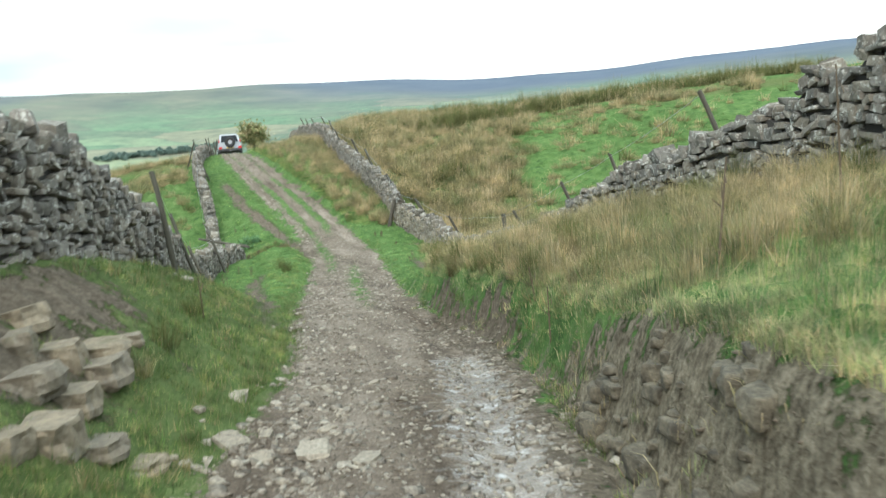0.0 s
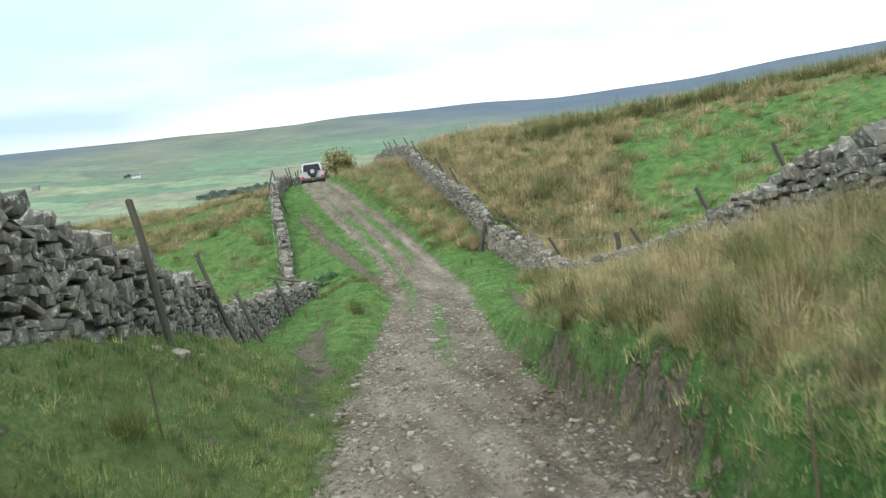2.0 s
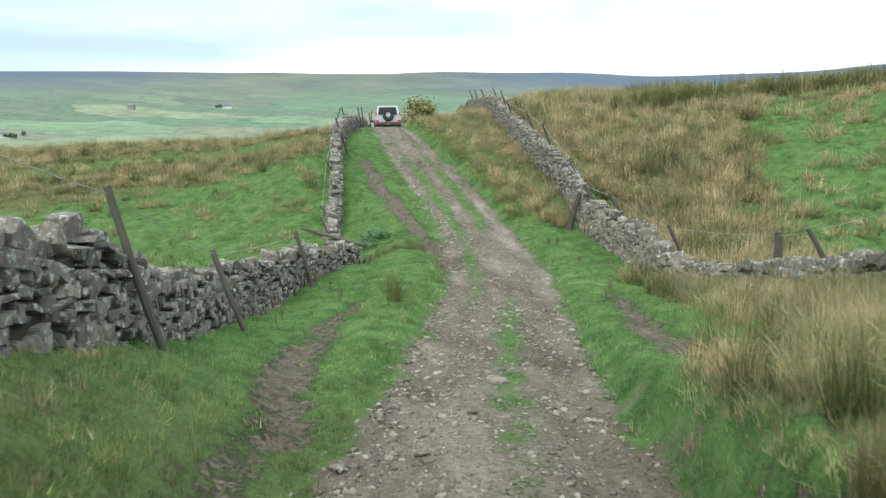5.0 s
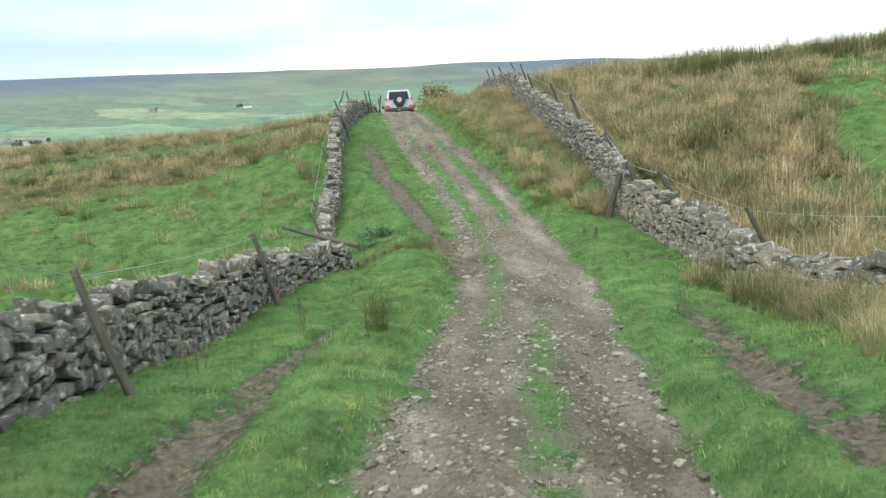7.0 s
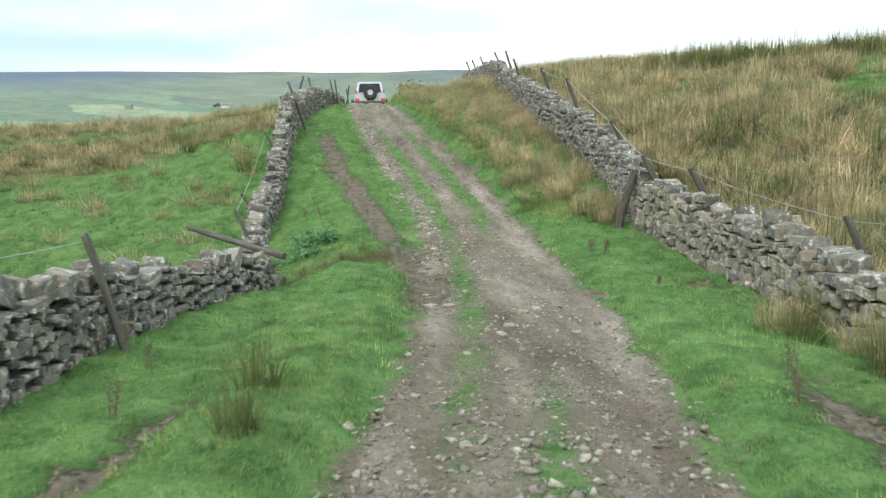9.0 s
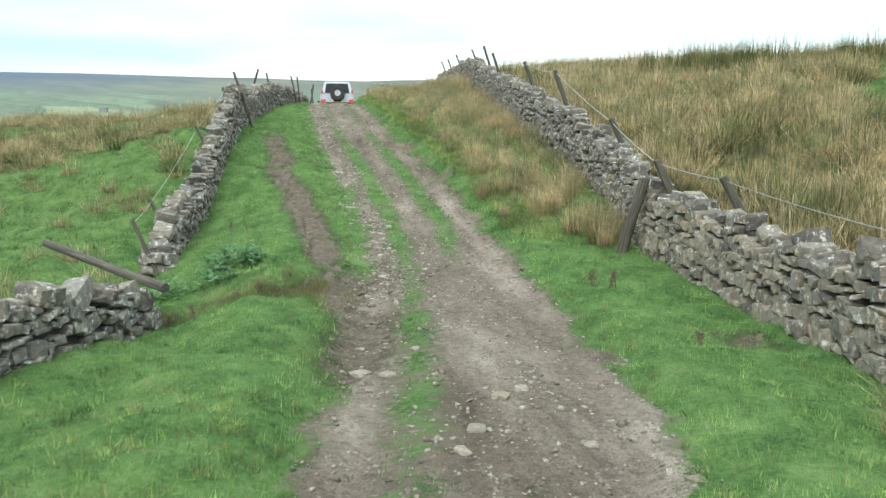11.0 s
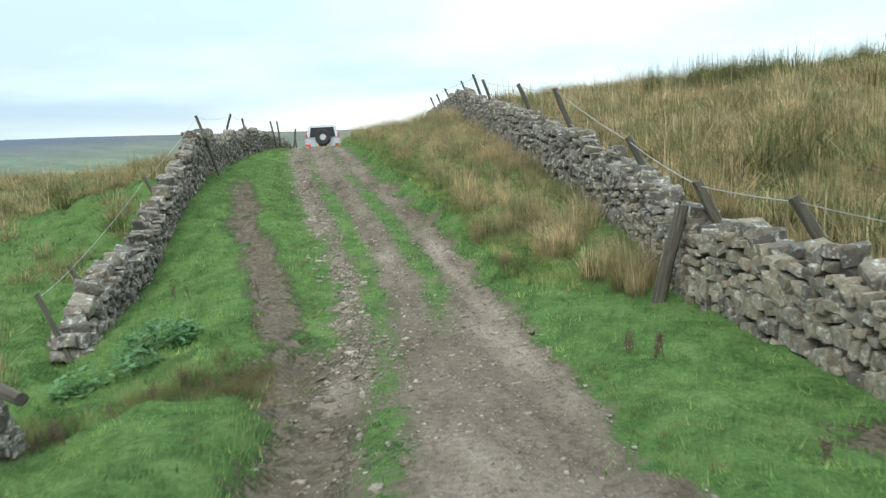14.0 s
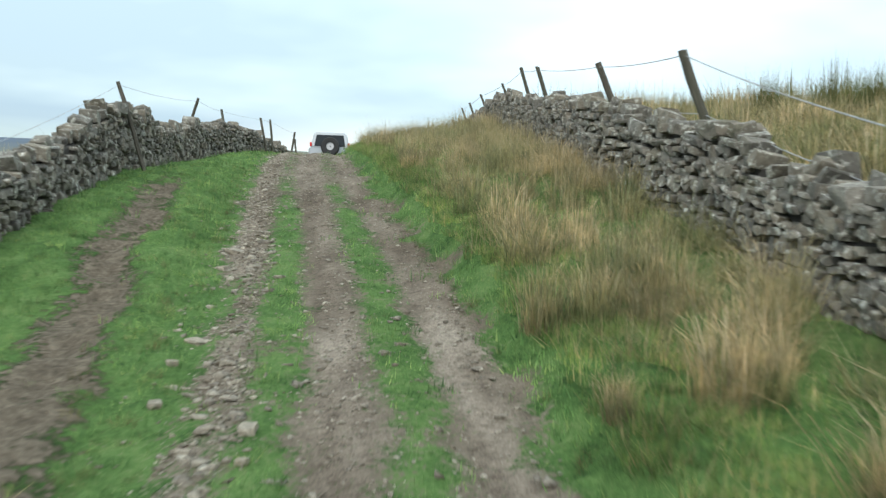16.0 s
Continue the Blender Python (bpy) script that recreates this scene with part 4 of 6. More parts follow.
def spread(name, variants, x, y, s, sz, mat, label, category, dz=0.0, squash=1.0):
    """Many turned and scaled copies of a few small meshes, set on the ground as one mesh of kind stuff."""
    x, y = np.asarray(x), np.asarray(y)
    z = height(x, y) + dz * np.asarray(s)
    turn = np.random.rand(len(x)) * 6.283
    pick = np.random.randint(0, len(variants), len(x))
    V, F, base = [], [], 0
    for k, (v, f) in enumerate(variants):
        i = np.nonzero(pick == k)[0]
        if not len(i):
            continue
        c, q = np.cos(turn[i])[:, None], np.sin(turn[i])[:, None]
        ss, zz = np.asarray(s)[i][:, None], np.asarray(sz)[i][:, None]
        px, py = v[:, 0][None] * ss, v[:, 1][None] * ss * squash
        V.append(np.stack([px * c - py * q + x[i][:, None], px * q + py * c + y[i][:, None], v[:, 2][None] * zz + z[i][:, None]], -1).reshape(-1, 3))
        F.append((f[None] + (np.arange(len(i)) * len(v))[:, None, None] + base).reshape(-1, 3))
        base += len(i) * len(v)
    V, F = np.concatenate(V), np.concatenate(F)
    m = bpy.data.meshes.new(name)
    m.vertices.add(len(V))
    m.vertices.foreach_set("co", V.astype(np.float32).ravel())
    m.loops.add(F.size)
    m.loops.foreach_set("vertex_index", F.astype(np.int32).ravel())
    m.polygons.add(len(F))
    m.polygons.foreach_set("loop_start", (np.arange(len(F)) * 3).astype(np.int32))
    m.update()
    m.validate()
    m.materials.append(mat)
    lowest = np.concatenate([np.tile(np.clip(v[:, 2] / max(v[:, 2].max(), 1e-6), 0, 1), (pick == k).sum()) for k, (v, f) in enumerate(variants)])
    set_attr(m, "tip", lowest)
    return tagged(new(name, m), label, category, kind="stuff")


def place(x, y, s, rz, sz=None, dz=0.0):
    return Matrix.Translation((x, y, float(height(x, y)) + dz)) @ Matrix.Rotation(rz, 4, "Z") @ Matrix.Diagonal((s, s, sz or s, 1))


rr = random.Random(11)
U = np.random.rand
# single rush tussocks in the lane
TUSSOCK = []
for k in range(7):
    v, f = blade_clump(100 + k, 170, 0.88, 0.58, 0.0075, 1.7 if k % 2 else 1.0)
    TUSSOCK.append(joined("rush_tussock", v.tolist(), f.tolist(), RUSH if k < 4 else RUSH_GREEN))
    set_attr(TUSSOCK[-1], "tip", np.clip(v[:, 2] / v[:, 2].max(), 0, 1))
spots = []
for _ in range(5000):
    y = rr.uniform(5.5, 27.6) if rr.random() < 0.42 else rr.uniform(27.6, 60)
    rx = float(right_x(y))
    re = float(track_x(y)) + float(half(y))
    if y < 27.6:
        x = rr.uniform(max(re + (0.42 if y > 9 else 0.7), (0.45 - 0.095 * (y - 21)) if y > 17.5 else -9), rx - 0.4)
        ok = rr.random() < 0.9
    elif y < 36.8:
        x = rr.uniform(rx - 0.9, rx - 0.4)
        ok = y < 29.2
    else:
        x = rr.uniform(re + 0.7, rx - 0.35)
        ok = rr.random() < 0.3 + 0.6 * smooth(re + 0.8, re + 1.8, x) and float(bumps(x, y, 1.6, 75)) > -0.15
    if x < re + 0.4 or not ok:
        continue
    if 36.8 < y < 38.7 and x < rx - 0.7:
        continue
    gap = 0.45 if y < 30 else 0.66
    if all((x - a) ** 2 + (y - b) ** 2 > gap ** 2 for a, b in spots):
        spots.append((x, y))
    if len(spots) > 262:
        break
spots += [(-4.62, 39.3), (-4.25, 40.4), (-3.35, 39.1), (-5.0, 40.9), (-5.35, 42.1), (-3.6, 39.8), (-3.95, 40.3), (-3.15, 39.5), (-2.45, 36.75), (-2.95, 37.1), (-2.6, 37.4)]
spots += [(-4.5, 23.9), (-4.85, 25.0), (-2.6, 6.9), (-2.75, 8.0), (-2.9, 9.5), (-14.2, 65.5), (-12.9, 62.6), (-12.0, 60.5), (-12.6, 61.2)]
for x, y in spots:
    o = new("rush_tussock", TUSSOCK[rr.randrange(6 if y < 30 else 4)])
    s = rr.uniform(0.6, 1.05) * (0.6 if x < float(track_x(y)) else 0.62 if y < 10 else 0.74 if y < 24 else 0.92)
    o.matrix_basis = place(x, y, s, rr.uniform(0, 6.28), s * rr.uniform(0.75, 1.1))
    tagged(o, "tussock of dry straw-coloured rushes on the verge", "rushes", "rush tussocks in the lane")

# upright clumps standing clear of the turf near the gatepost and along the bank
UPRIGHT = []
for k in range(4):
    v, f = blade_clump(170 + k, 200, 0.92, 0.46, 0.007, 0.75)
    UPRIGHT.append(joined("rush_tussock", v.tolist(), f.tolist(), (RUSH, DEAD, RUSH, RUSH)[k]))
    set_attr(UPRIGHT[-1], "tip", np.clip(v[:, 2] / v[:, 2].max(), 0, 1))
for x, y, s in ((-4.71, 39.26, 0.8), (-4.36, 39.4, 0.75), (-3.62, 38.1, 0.82), (-3.36, 38.25, 0.8), (-4.17, 37.75, 0.45), (-3.02, 37.1, 0.5), (-2.62, 36.75, 0.62), (-2.48, 36.3, 0.6), (-2.42, 36.95, 0.7),
                (0.15, 13.95, 0.6), (0.42, 14.3, 0.65), (0.6, 12.4, 0.6), (1.02, 11.82, 0.7), (1.24, 9.4, 0.7), (1.5, 10.1, 0.75), (1.35, 8.4, 0.6), (1.9, 9.0, 0.8), (0.95, 13.2, 0.75)):
    o = new("rush_tussock", UPRIGHT[rr.randrange(4)])
    o.matrix_basis = place(x, y, s, rr.uniform(0, 6.28), s * rr.uniform(0.9, 1.1))
    tagged(o, "upright clump of dry straw rushes above short turf", "rushes", "rush tussocks in the lane")

# more rushes between them, too many to tell apart
LANE_T = [blade_clump(150 + k, 90, 0.75, 0.8, 0.0075, 1.5, True) for k in range(6)]
n = 14000
y = np.where(U(n) < 0.7, 37 + 26 * U(n), 6 + 21.5 * U(n))
re = track_x(y) + half(y)
x = re + 0.45 + (right_x(y) - 0.35 - re - 0.45) * U(n) ** np.where(y > 30, 0.45, 0.85)
keep = (right_x(y) - re > 1.5) & ((y < 36.8) | (y > 38.7) | (x > right_x(y) - 0.7)) & ((y > 30) | (y < 17.5) | (x > 0.6 - 0.095 * (y - 21))) & (U(n) < np.where(y > 30, 1.0 * bumps(x, y, 1.3, 75) - 0.04, 0.22))
x, y = x[keep][:1050], y[keep][:1050]
s = (0.5 + 0.5 * U(len(x))) * np.where(y < 24, 0.75, 1.0)
spread("lane_rushes", LANE_T, x, y, s, s * (0.65 + 0.45 * U(len(x))), RUSH, "dry straw-coloured rushes thick along the lane's bank", "rushes")
# dead grass along the ditch
n = 520
x = -9.3 + 3.1 * U(n)
y = 32.9 + 0.25 * (x + 6.6) + 0.60 + np.random.normal(0, 0.22, n)
s = (0.2 + 0.3 * U(n)) * np.where(x > -7, 0.8, 1.0)
brown = U(n) < 0.55
spread("ditch_grass", LANE_T, x[brown], y[brown], s[brown], s[brown] * (0.6 + 0.6 * U(brown.sum())), DEAD, "brown dead grass hanging into the ditch", "grass")
spread("ditch_green_grass", LANE_T, x[~brown], y[~brown], s[~brown], s[~brown] * (0.5 + 0.6 * U((~brown).sum())), VERGE, "coarse green grass hanging into the ditch", "grass")

# rushes across the fields
FAR_T = [blade_clump(200 + k, 62, 0.82, 0.80, 0.027, 1.6, True) for k in range(10)]
# they stand in groups with gaps of grass between
n = 26000
kin = np.random.randint(0, 1800, n)
y = (28.5 + 44 * U(1800))[kin] + np.random.normal(0, 0.27, n)
x = right_x(np.minimum(y, 110)) + 0.7 + (np.abs(np.random.normal(0, 1, 1800)) * 14)[kin] + np.abs(np.random.normal(0, 0.27, n))
size = (0.6 + 0.68 * U(1800))[kin]
keep = (x < 44) & (U(n) > np.clip(green_patch(x, y) * 2.2 + 0.10 - 0.25 * bumps(x, y, 2.6, 33), 0, 0.93))
x, y = x[keep][:7600], y[keep][:7600]
s = size[keep][:7600] * (0.55 + 0.55 * U(len(x)))
n2 = 11000
y2 = 30 + 40 * U(n2) ** 0.75
x2 = left_x(y2) - 0.8 - U(n2) ** 1.3 * 42
keep = U(n2) < np.clip(0.10 + 0.42 * bumps(x2, y2, 3.2, 36) + 0.94 * smooth(-1.5, 1.5, y2 - 52.8 - 0.4 * x2 + 1.5 * bumps(x2, y2, 9, 34)) * (1 - green_patch(x2, y2)), 0, 1)
x2, y2 = x2[keep][:4300], y2[keep][:4300]
s2 = 0.45 + 0.45 * U(len(x2))
x, y, s = np.concatenate([x, x2]), np.concatenate([y, y2]), np.concatenate([s, s2])
# a few rows of taller, darker clumps high in the right field
n3 = 460
x3 = 0.5 + 30 * np.floor(U(n3) * 46) / 46 + np.random.normal(0, 0.22, n3)
row = U(n3)
y3 = np.where(row < 0.5, 57.6, np.where(row < 0.75, 61.5, 66.0)) + 0.24 * x3 + np.random.normal(0, 0.5, n3)
x, y, s = np.concatenate([x, x3]), np.concatenate([y, y3]), np.concatenate([s, 0.95 + 0.8 * U(n3)])
# the near part of the right field
x4, y4 = 4 + 24 * U(360), -2 + 31 * U(360)
x4 = x4 + right_x(y4) - 3
x, y, s = np.concatenate([x4, x]), np.concatenate([y4, y]), np.concatenate([0.5 + 0.5 * U(360), s])
g = U(len(x)) < 0.12
g[-n3:] = U(n3) < 0.75
# single dark clumps on the skyline
CLUMP = []
for k in range(3):
    v, f = blade_clump(130 + k, 300, 0.9, 0.62, 0.013, 0.8, True)
    CLUMP.append(joined("rush_clump", v.tolist(), f.tolist(), RUSH_GREEN))
    set_attr(CLUMP[-1], "tip", np.clip(v[:, 2] / v[:, 2].max(), 0, 1))
for cx_, cy_, cs_ in ((0.9, 54.4, 1.15), (1.5, 54.6, 1.1), (2.7, 56.0, 1.2), (3.2, 56.3, 1.0), (4.9, 55.3, 1.0), (6.6, 58.8, 1.15), (7.3, 59.3, 1.2), (-0.9, 54.2, 0.95)):
    for _ in range(2):
        o = new("rush_clump", CLUMP[rr.randrange(3)])
        o.matrix_basis = place(cx_ + rr.uniform(-0.3, 0.3), cy_ + rr.uniform(-0.3, 0.3), cs_ * 1.05, rr.uniform(0, 6.28), cs_ * 1.45)
        tagged(o, "tall dark olive rush clump on the field's skyline", "rushes", "rush clumps on the skyline")
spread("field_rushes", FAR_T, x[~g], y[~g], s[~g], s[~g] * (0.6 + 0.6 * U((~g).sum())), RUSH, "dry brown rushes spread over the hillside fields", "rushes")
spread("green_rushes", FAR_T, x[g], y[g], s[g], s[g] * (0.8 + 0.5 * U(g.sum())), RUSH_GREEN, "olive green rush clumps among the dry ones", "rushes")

# turf
TUFT = [blade_clump(300 + k, 12, 0.050, 0.26, 0.0068, 1.2, True) for k in range(10)]
n = 74000
ya = 1.0 + 60 * U(n) ** 1.25
xa = left_x(ya) + (right_x(ya) - left_x(ya)) * U(n)
keep = (bareness(xa, ya) < 0.38 + 0.35 * U(n)) & (soilness(xa, ya) < 0.30 + 0.2 * U(n)) & (~on_face(xa, ya) | (U(n) < 0.15))
keep &= (np.abs(xa - track_x(ya)) > half(ya) - 0.25) | (U(n) < 0.75)
xa, ya = xa[keep], ya[keep]
sa = (0.55 + 0.8 * U(len(xa))) * (1 + 0.010 * ya) * (1 - 0.2 * (bareness(xa, ya) > 0.1))
n = 30000
yf = 23 + 36 * U(n)
lane = U(n) < 0.55
xf = np.where(lane, left_x(yf) - 0.4 - 24 * U(n), right_x(yf) + 0.4 + 20 * U(n))
sf = 1.0 + 1.3 * U(n)
hf = np.maximum(1.2 + 1.8 * bumps(xf, yf, 0.8, 61), 0.35) + 1.3 * U(n) ** 3
sa = sa * (0.72 + 1.0 * np.clip(bumps(xa, ya, 0.55, 82), -0.35, 0.8) + 0.8 * np.clip(bumps(xa, ya, 0.22, 84), -0.25, 0.7))
old = (xa < track_x(ya)) & (ya < 15 + 5 * U(len(xa)))
spread("verge_grass", TUFT, xa[old], ya[old], sa[old], sa[old] * (0.5 + 0.9 * U(old.sum())), VERGE, "rough dark olive grass of the old bank", "grass")
xa, ya, sa = xa[~old], ya[~old], sa[~old]
cut = (xa > track_x(ya)) & (ya < 13 + 5 * U(len(xa)))
spread("bank_grass", TUFT, xa[cut], ya[cut], sa[cut], sa[cut] * (0.6 + 0.9 * U(cut.sum())), BANK, "rough olive grass of the cut bank", "grass")
xa, ya, sa = xa[~cut], ya[~cut], sa[~cut]
spread("turf", TUFT, xa, ya, sa, sa * (0.40 + 0.7 * U(len(sa))), TURF, "short green grass of the lane's verges", "grass")
spread("pasture_grass", TUFT, xf, yf, sf, hf, PASTURE, "tufted green pasture grass of the fields", "grass")

# longer grass on the banks
LONGT = [blade_clump(400 + k, 28, 0.28, 0.30, 0.0095, 1.5, True) for k in range(6)]
n = 12000
y = np.where(U(n) < 0.7, 1.5 + 27 * U(n) ** 1.1, 36.5 + 24 * U(n))
rgt = U(n) < 0.55
x = np.where(rgt, track_x(y) + half(y) + 0.3 + np.abs(np.random.normal(0, 0.8, n)), track_x(y) - half(y) - 0.15 - np.abs(np.random.normal(0, 1.1, n)))
keep = (x < right_x(y) - 0.3) & (x > left_x(y) + 0.3) & (rgt | (y < 15) | (U(n) < 0.22)) & ((soilness(x, y) < 0.22) | (U(n) < 0.05)) & (~on_face(x, y) | (U(n) < 0.06)) & ((y < 17) | ~rgt | (y > 30) | (x > 0.3 - 0.095 * (y - 21))) & (~rgt | (y < 26) | (y > 36.5)) & (rgt | (y < 30))
x, y = x[keep][:5200], y[keep][:5200]
s = (0.45 + 0.6 * U(len(x))) * np.where(x < track_x(y), 0.6, np.where(y < 16, 0.58, 0.95))
cut = (x > track_x(y)) & (y < 17)
spread("bank_long_grass", LONGT, x[cut], y[cut], s[cut], s[cut] * (0.5 + 0.7 * U(cut.sum())), BANK, "long olive grass tangled with straw on the cut bank", "grass")
x, y, s = x[~cut], y[~cut], s[~cut]
spread("long_grass", LONGT, x, y, s, s * (0.5 + 0.6 * U(len(x))), LONG, "longer rough grass hanging over the lane's banks", "grass")

# mixed tufts on the bank at the start
n = 1600
y = 2.5 + 13.5 * U(n)
x = np.where(U(n) < 0.68, track_x(y) + half(y) + np.where(y > 8, 0.08, 0.5) + 2.5 * U(n) ** 0.9, left_x(y) + 0.4 + (track_x(y) - half(y) - 0.6 - left_x(y)) * U(n))
s = (0.4 + 0.75 * U(n) ** 2) * np.where(x < track_x(y), 0.7, 1.0)
keep = (soilness(x, y) < 0.3) & (~on_face(x, y) | (U(n) < 0.06))
x, y, s = x[keep], y[keep], s[keep]
dead = U(len(x)) < 0.35 + 0.25 * bumps(x, y, 1.5, 81)
spread("bank_tufts", LONGT, x[~dead], y[~dead], s[~dead], s[~dead], VERGE, "tufts of dark coarse grass on the bank", "grass")
spread("dead_tufts", LONGT, x[dead], y[dead], s[dead], s[dead] * 1.2, RUSH, "tufts of bleached dead grass on the bank", "grass")

# small uneven tufts all over the verges, thickest beside the ruts
n = 15000
y = 16 + 44 * U(n) ** 1.2
x = left_x(y) + 0.35 + (right_x(y) - left_x(y) - 0.7) * U(n)
so = soilness(x, y)
keep = (bareness(x, y) < 0.16) & (so < 0.34) & (U(n) < 0.16 + 0.75 * bumps(x, y, 0.5, 85) + 0.5 * (so > 0.06) + 0.35 * (bareness(x, y) > 0.02))
x, y = x[keep][:4200], y[keep][:4200]
s = (0.20 + 0.26 * U(len(x)) ** 1.5) * (1 + 0.008 * (y - 16))
dull = U(len(x)) < 0.42
spread("green_tufts", LONGT, x[~dull], y[~dull], s[~dull], s[~dull] * (0.5 + 0.5 * U((~dull).sum())), TURF, "uneven green tufts standing out of the verge turf", "grass")
spread("olive_tufts", LONGT, x[dull], y[dull], s[dull], s[dull] * (0.5 + 0.5 * U(dull.sum())), VERGE, "uneven olive tufts standing out of the verge turf", "grass")

# ragged growth along both edges of the track
n = 1500
y = 9 + 42 * U(n)
lft_ = U(n) < 0.6
x = np.where(lft_, track_x(y) - half(y) + 0.1 - np.abs(np.random.normal(0, 0.3, n)) - 0.45 * smooth(16, 20, y) * (1 - smooth(24, 28, y)) * U(n), track_x(y) + half(y) - 0.05 + np.abs(np.random.normal(0, 0.22, n)))
keep = U(n) < 0.5 + 0.6 * bumps(x, y, 1.2, 83)
x, y = x[keep], y[keep]
s = 0.22 + 0.34 * U(len(x)) ** 2
dead = U(len(x)) < 0.3
spread("edge_tufts", LONGT, x[~dead], y[~dead], s[~dead], s[~dead] * 0.8, VERGE, "ragged olive grass tufts along the track's edge", "grass")
spread("dead_edge_tufts", LONGT, x[dead], y[dead], s[dead], s[dead], DEAD, "brown dead tufts along the track's edge", "grass")

# turf that hangs over the cut bank
n = 520
y = 1.5 + 11 * U(n)
x = track_x(y) + half(y) + np.where(U(n) < 0.93, 0.49 + np.random.normal(0, 0.05, n), 0.02 + 0.2 * U(n))
s = 0.35 + 0.4 * U(n)
spread("overhanging_grass", [blade_clump(450 + k, 30, 0.24, 0.35, 0.007, 1.5) for k in range(5)], x, y, s, s * 0.8, BANK, "ragged grass hanging over the cut earth bank", "grass")

# ---- loose stones and clods ----
PEBBLE = []
for k in range(16):
    r_ = random.Random(500 + k)
    bm = bmesh.new()
    for _ in range(8):
        c_ = Vector((r_.uniform(-1, 1), r_.uniform(-1, 1), r_.uniform(-1, 1)))
        c_ = c_.normalized().lerp(c_ / max(abs(q) for q in c_), 0.4) * 0.5
        bm.verts.new((c_.x, c_.y, c_.z * 0.55))
    bmesh.ops.convex_hull(bm, input=bm.verts[:])
    bmesh.ops.delete(bm, geom=[v for v in bm.verts if not v.link_faces], context="VERTS")
    bmesh.ops.recalc_face_normals(bm, faces=bm.faces[:])
    m_ = bpy.data.meshes.new("pebble")
    bm.to_mesh(m_)
    bm.free()
    v, f = arrays(m_)
    PEBBLE.append((v, np.array(f)))
n = 46000
ya = 0.5 + 60 * U(n) ** 1.2
hw = half(ya)
da = np.random.uniform(-1, 1, n) * (hw + 0.12)
da = np.where((ya > 33) & (U(n) < 0.30), -0.95 + 0.24 * (1 - smooth(38, 46, ya)) + 0.12 * np.sin(ya * 1.7) + np.random.normal(0, 0.2, n), da)
da = np.where((ya < 21) & (U(n) < 0.25), -0.9 + np.random.normal(0, 0.3, n), da)
lumped = U(n) < 0.62 + 0.9 * bumps(track_x(ya) + da, ya, 0.8, 91)
grassy = bareness(track_x(ya) + da, ya) < 0.4
keep = (~grassy | (U(n) < 0.2)) & (lumped | (ya > 33))
ya, da = ya[keep], da[keep]
sa = np.minimum(0.014 + np.random.exponential(0.019, len(ya)) * np.where(ya < 25, 1.4, 1.0), 0.13) * np.where(ya < 8, 1.25, 1.0) * np.where((ya > 33) & (np.abs(da + 0.85) < 0.35), 1.1 + 0.4 * U(len(ya)), 1.0) * np.where((ya > 26) & (ya < 33), 0.85, 1.0)
spread("track_stones", PEBBLE, track_x(ya) + da, ya, sa * 1.1, sa * (0.55 + 0.5 * U(len(sa))), RUBBLE, "loose grey stones and rubble on the muddy track", "stones", 0.03, 0.72)
# small dark gravel trodden into the mud of the lower track
n = 11000
ya = 3.5 + 24 * U(n) ** 1.15
da = np.random.uniform(-1, 1, n) * (half(ya) + 0.1)
keep = (bareness(track_x(ya) + da, ya) > 0.4) & (U(n) < 0.6 + 0.7 * bumps(track_x(ya) + da, ya, 1.1, 92))
ya, da = ya[keep], da[keep]
sa = np.minimum(0.012 + np.random.exponential(0.016, len(ya)), 0.085)
spread("track_gravel", PEBBLE, track_x(ya) + da, ya, sa * 1.15, sa * 0.75, GRAVEL, "small dark gravel trodden into the mud", "stones", 0.02, 0.75)
n = 260
ya = 1.0 + 11 * U(n)
xa = track_x(ya) + half(ya) + 0.42 * U(n)
keep = soilness(xa, ya) > 0.25
xa, ya = xa[keep], ya[keep]
yb = 11 + 33 * U(1100)
xb = track_x(yb) + np.where(U(1100) < 0.65, -2.7 + 1.9 * U(1100), half(yb) + 0.9 * U(1100))
keep = soilness(xb, yb) > 0.4
xa, ya = np.concatenate([xa, xb[keep]]), np.concatenate([ya, yb[keep]])
sa = np.minimum(0.012 + np.random.exponential(0.017, len(xa)), 0.09)
SOIL = plain_material("bank_earth", (0.20, 0.158, 0.115), 0.97, vary=0.45, scale=25)
spread("earth_clods", PEBBLE, xa, ya, sa, sa * 0.6, SOIL, "crumbled brown earth on the cut bank and ruts", "earth", 0.05)

# ---- single stones ----
BOULDER = []
for k in range(6):
    bm = bmesh.new()
    bmesh.ops.create_cube(bm, size=1.0)
    bmesh.ops.subdivide_edges(bm, edges=bm.edges[:], cuts=4, use_grid_fill=True)
    r_ = random.Random(700 + k)
    o_ = Vector((r_.uniform(0, 50), r_.uniform(0, 50), 0))
    for p in bm.verts:
        q = p.co.normalized() * 0.62
        p.co = p.co.lerp(q, 0.45)
        p.co += p.co.normalized() * (0.16 * noise.noise(p.co * 2.2 + o_) + 0.05 * noise.noise(p.co * 6 + o_))
        p.co.z = max(min(p.co.z, 0.36 + 0.1 * p.co.x), -0.4)
    m_ = bpy.data.meshes.new("boulder")
    bm.to_mesh(m_)
    bm.free()
    m_.materials.append(SANDSTONE)
    BOULDER.append(m_)
SLAB = [b_.copy() for b_ in BOULDER]
for b_ in SLAB:
    b_.name = "loose_stone"
    b_.materials[0] = PALE


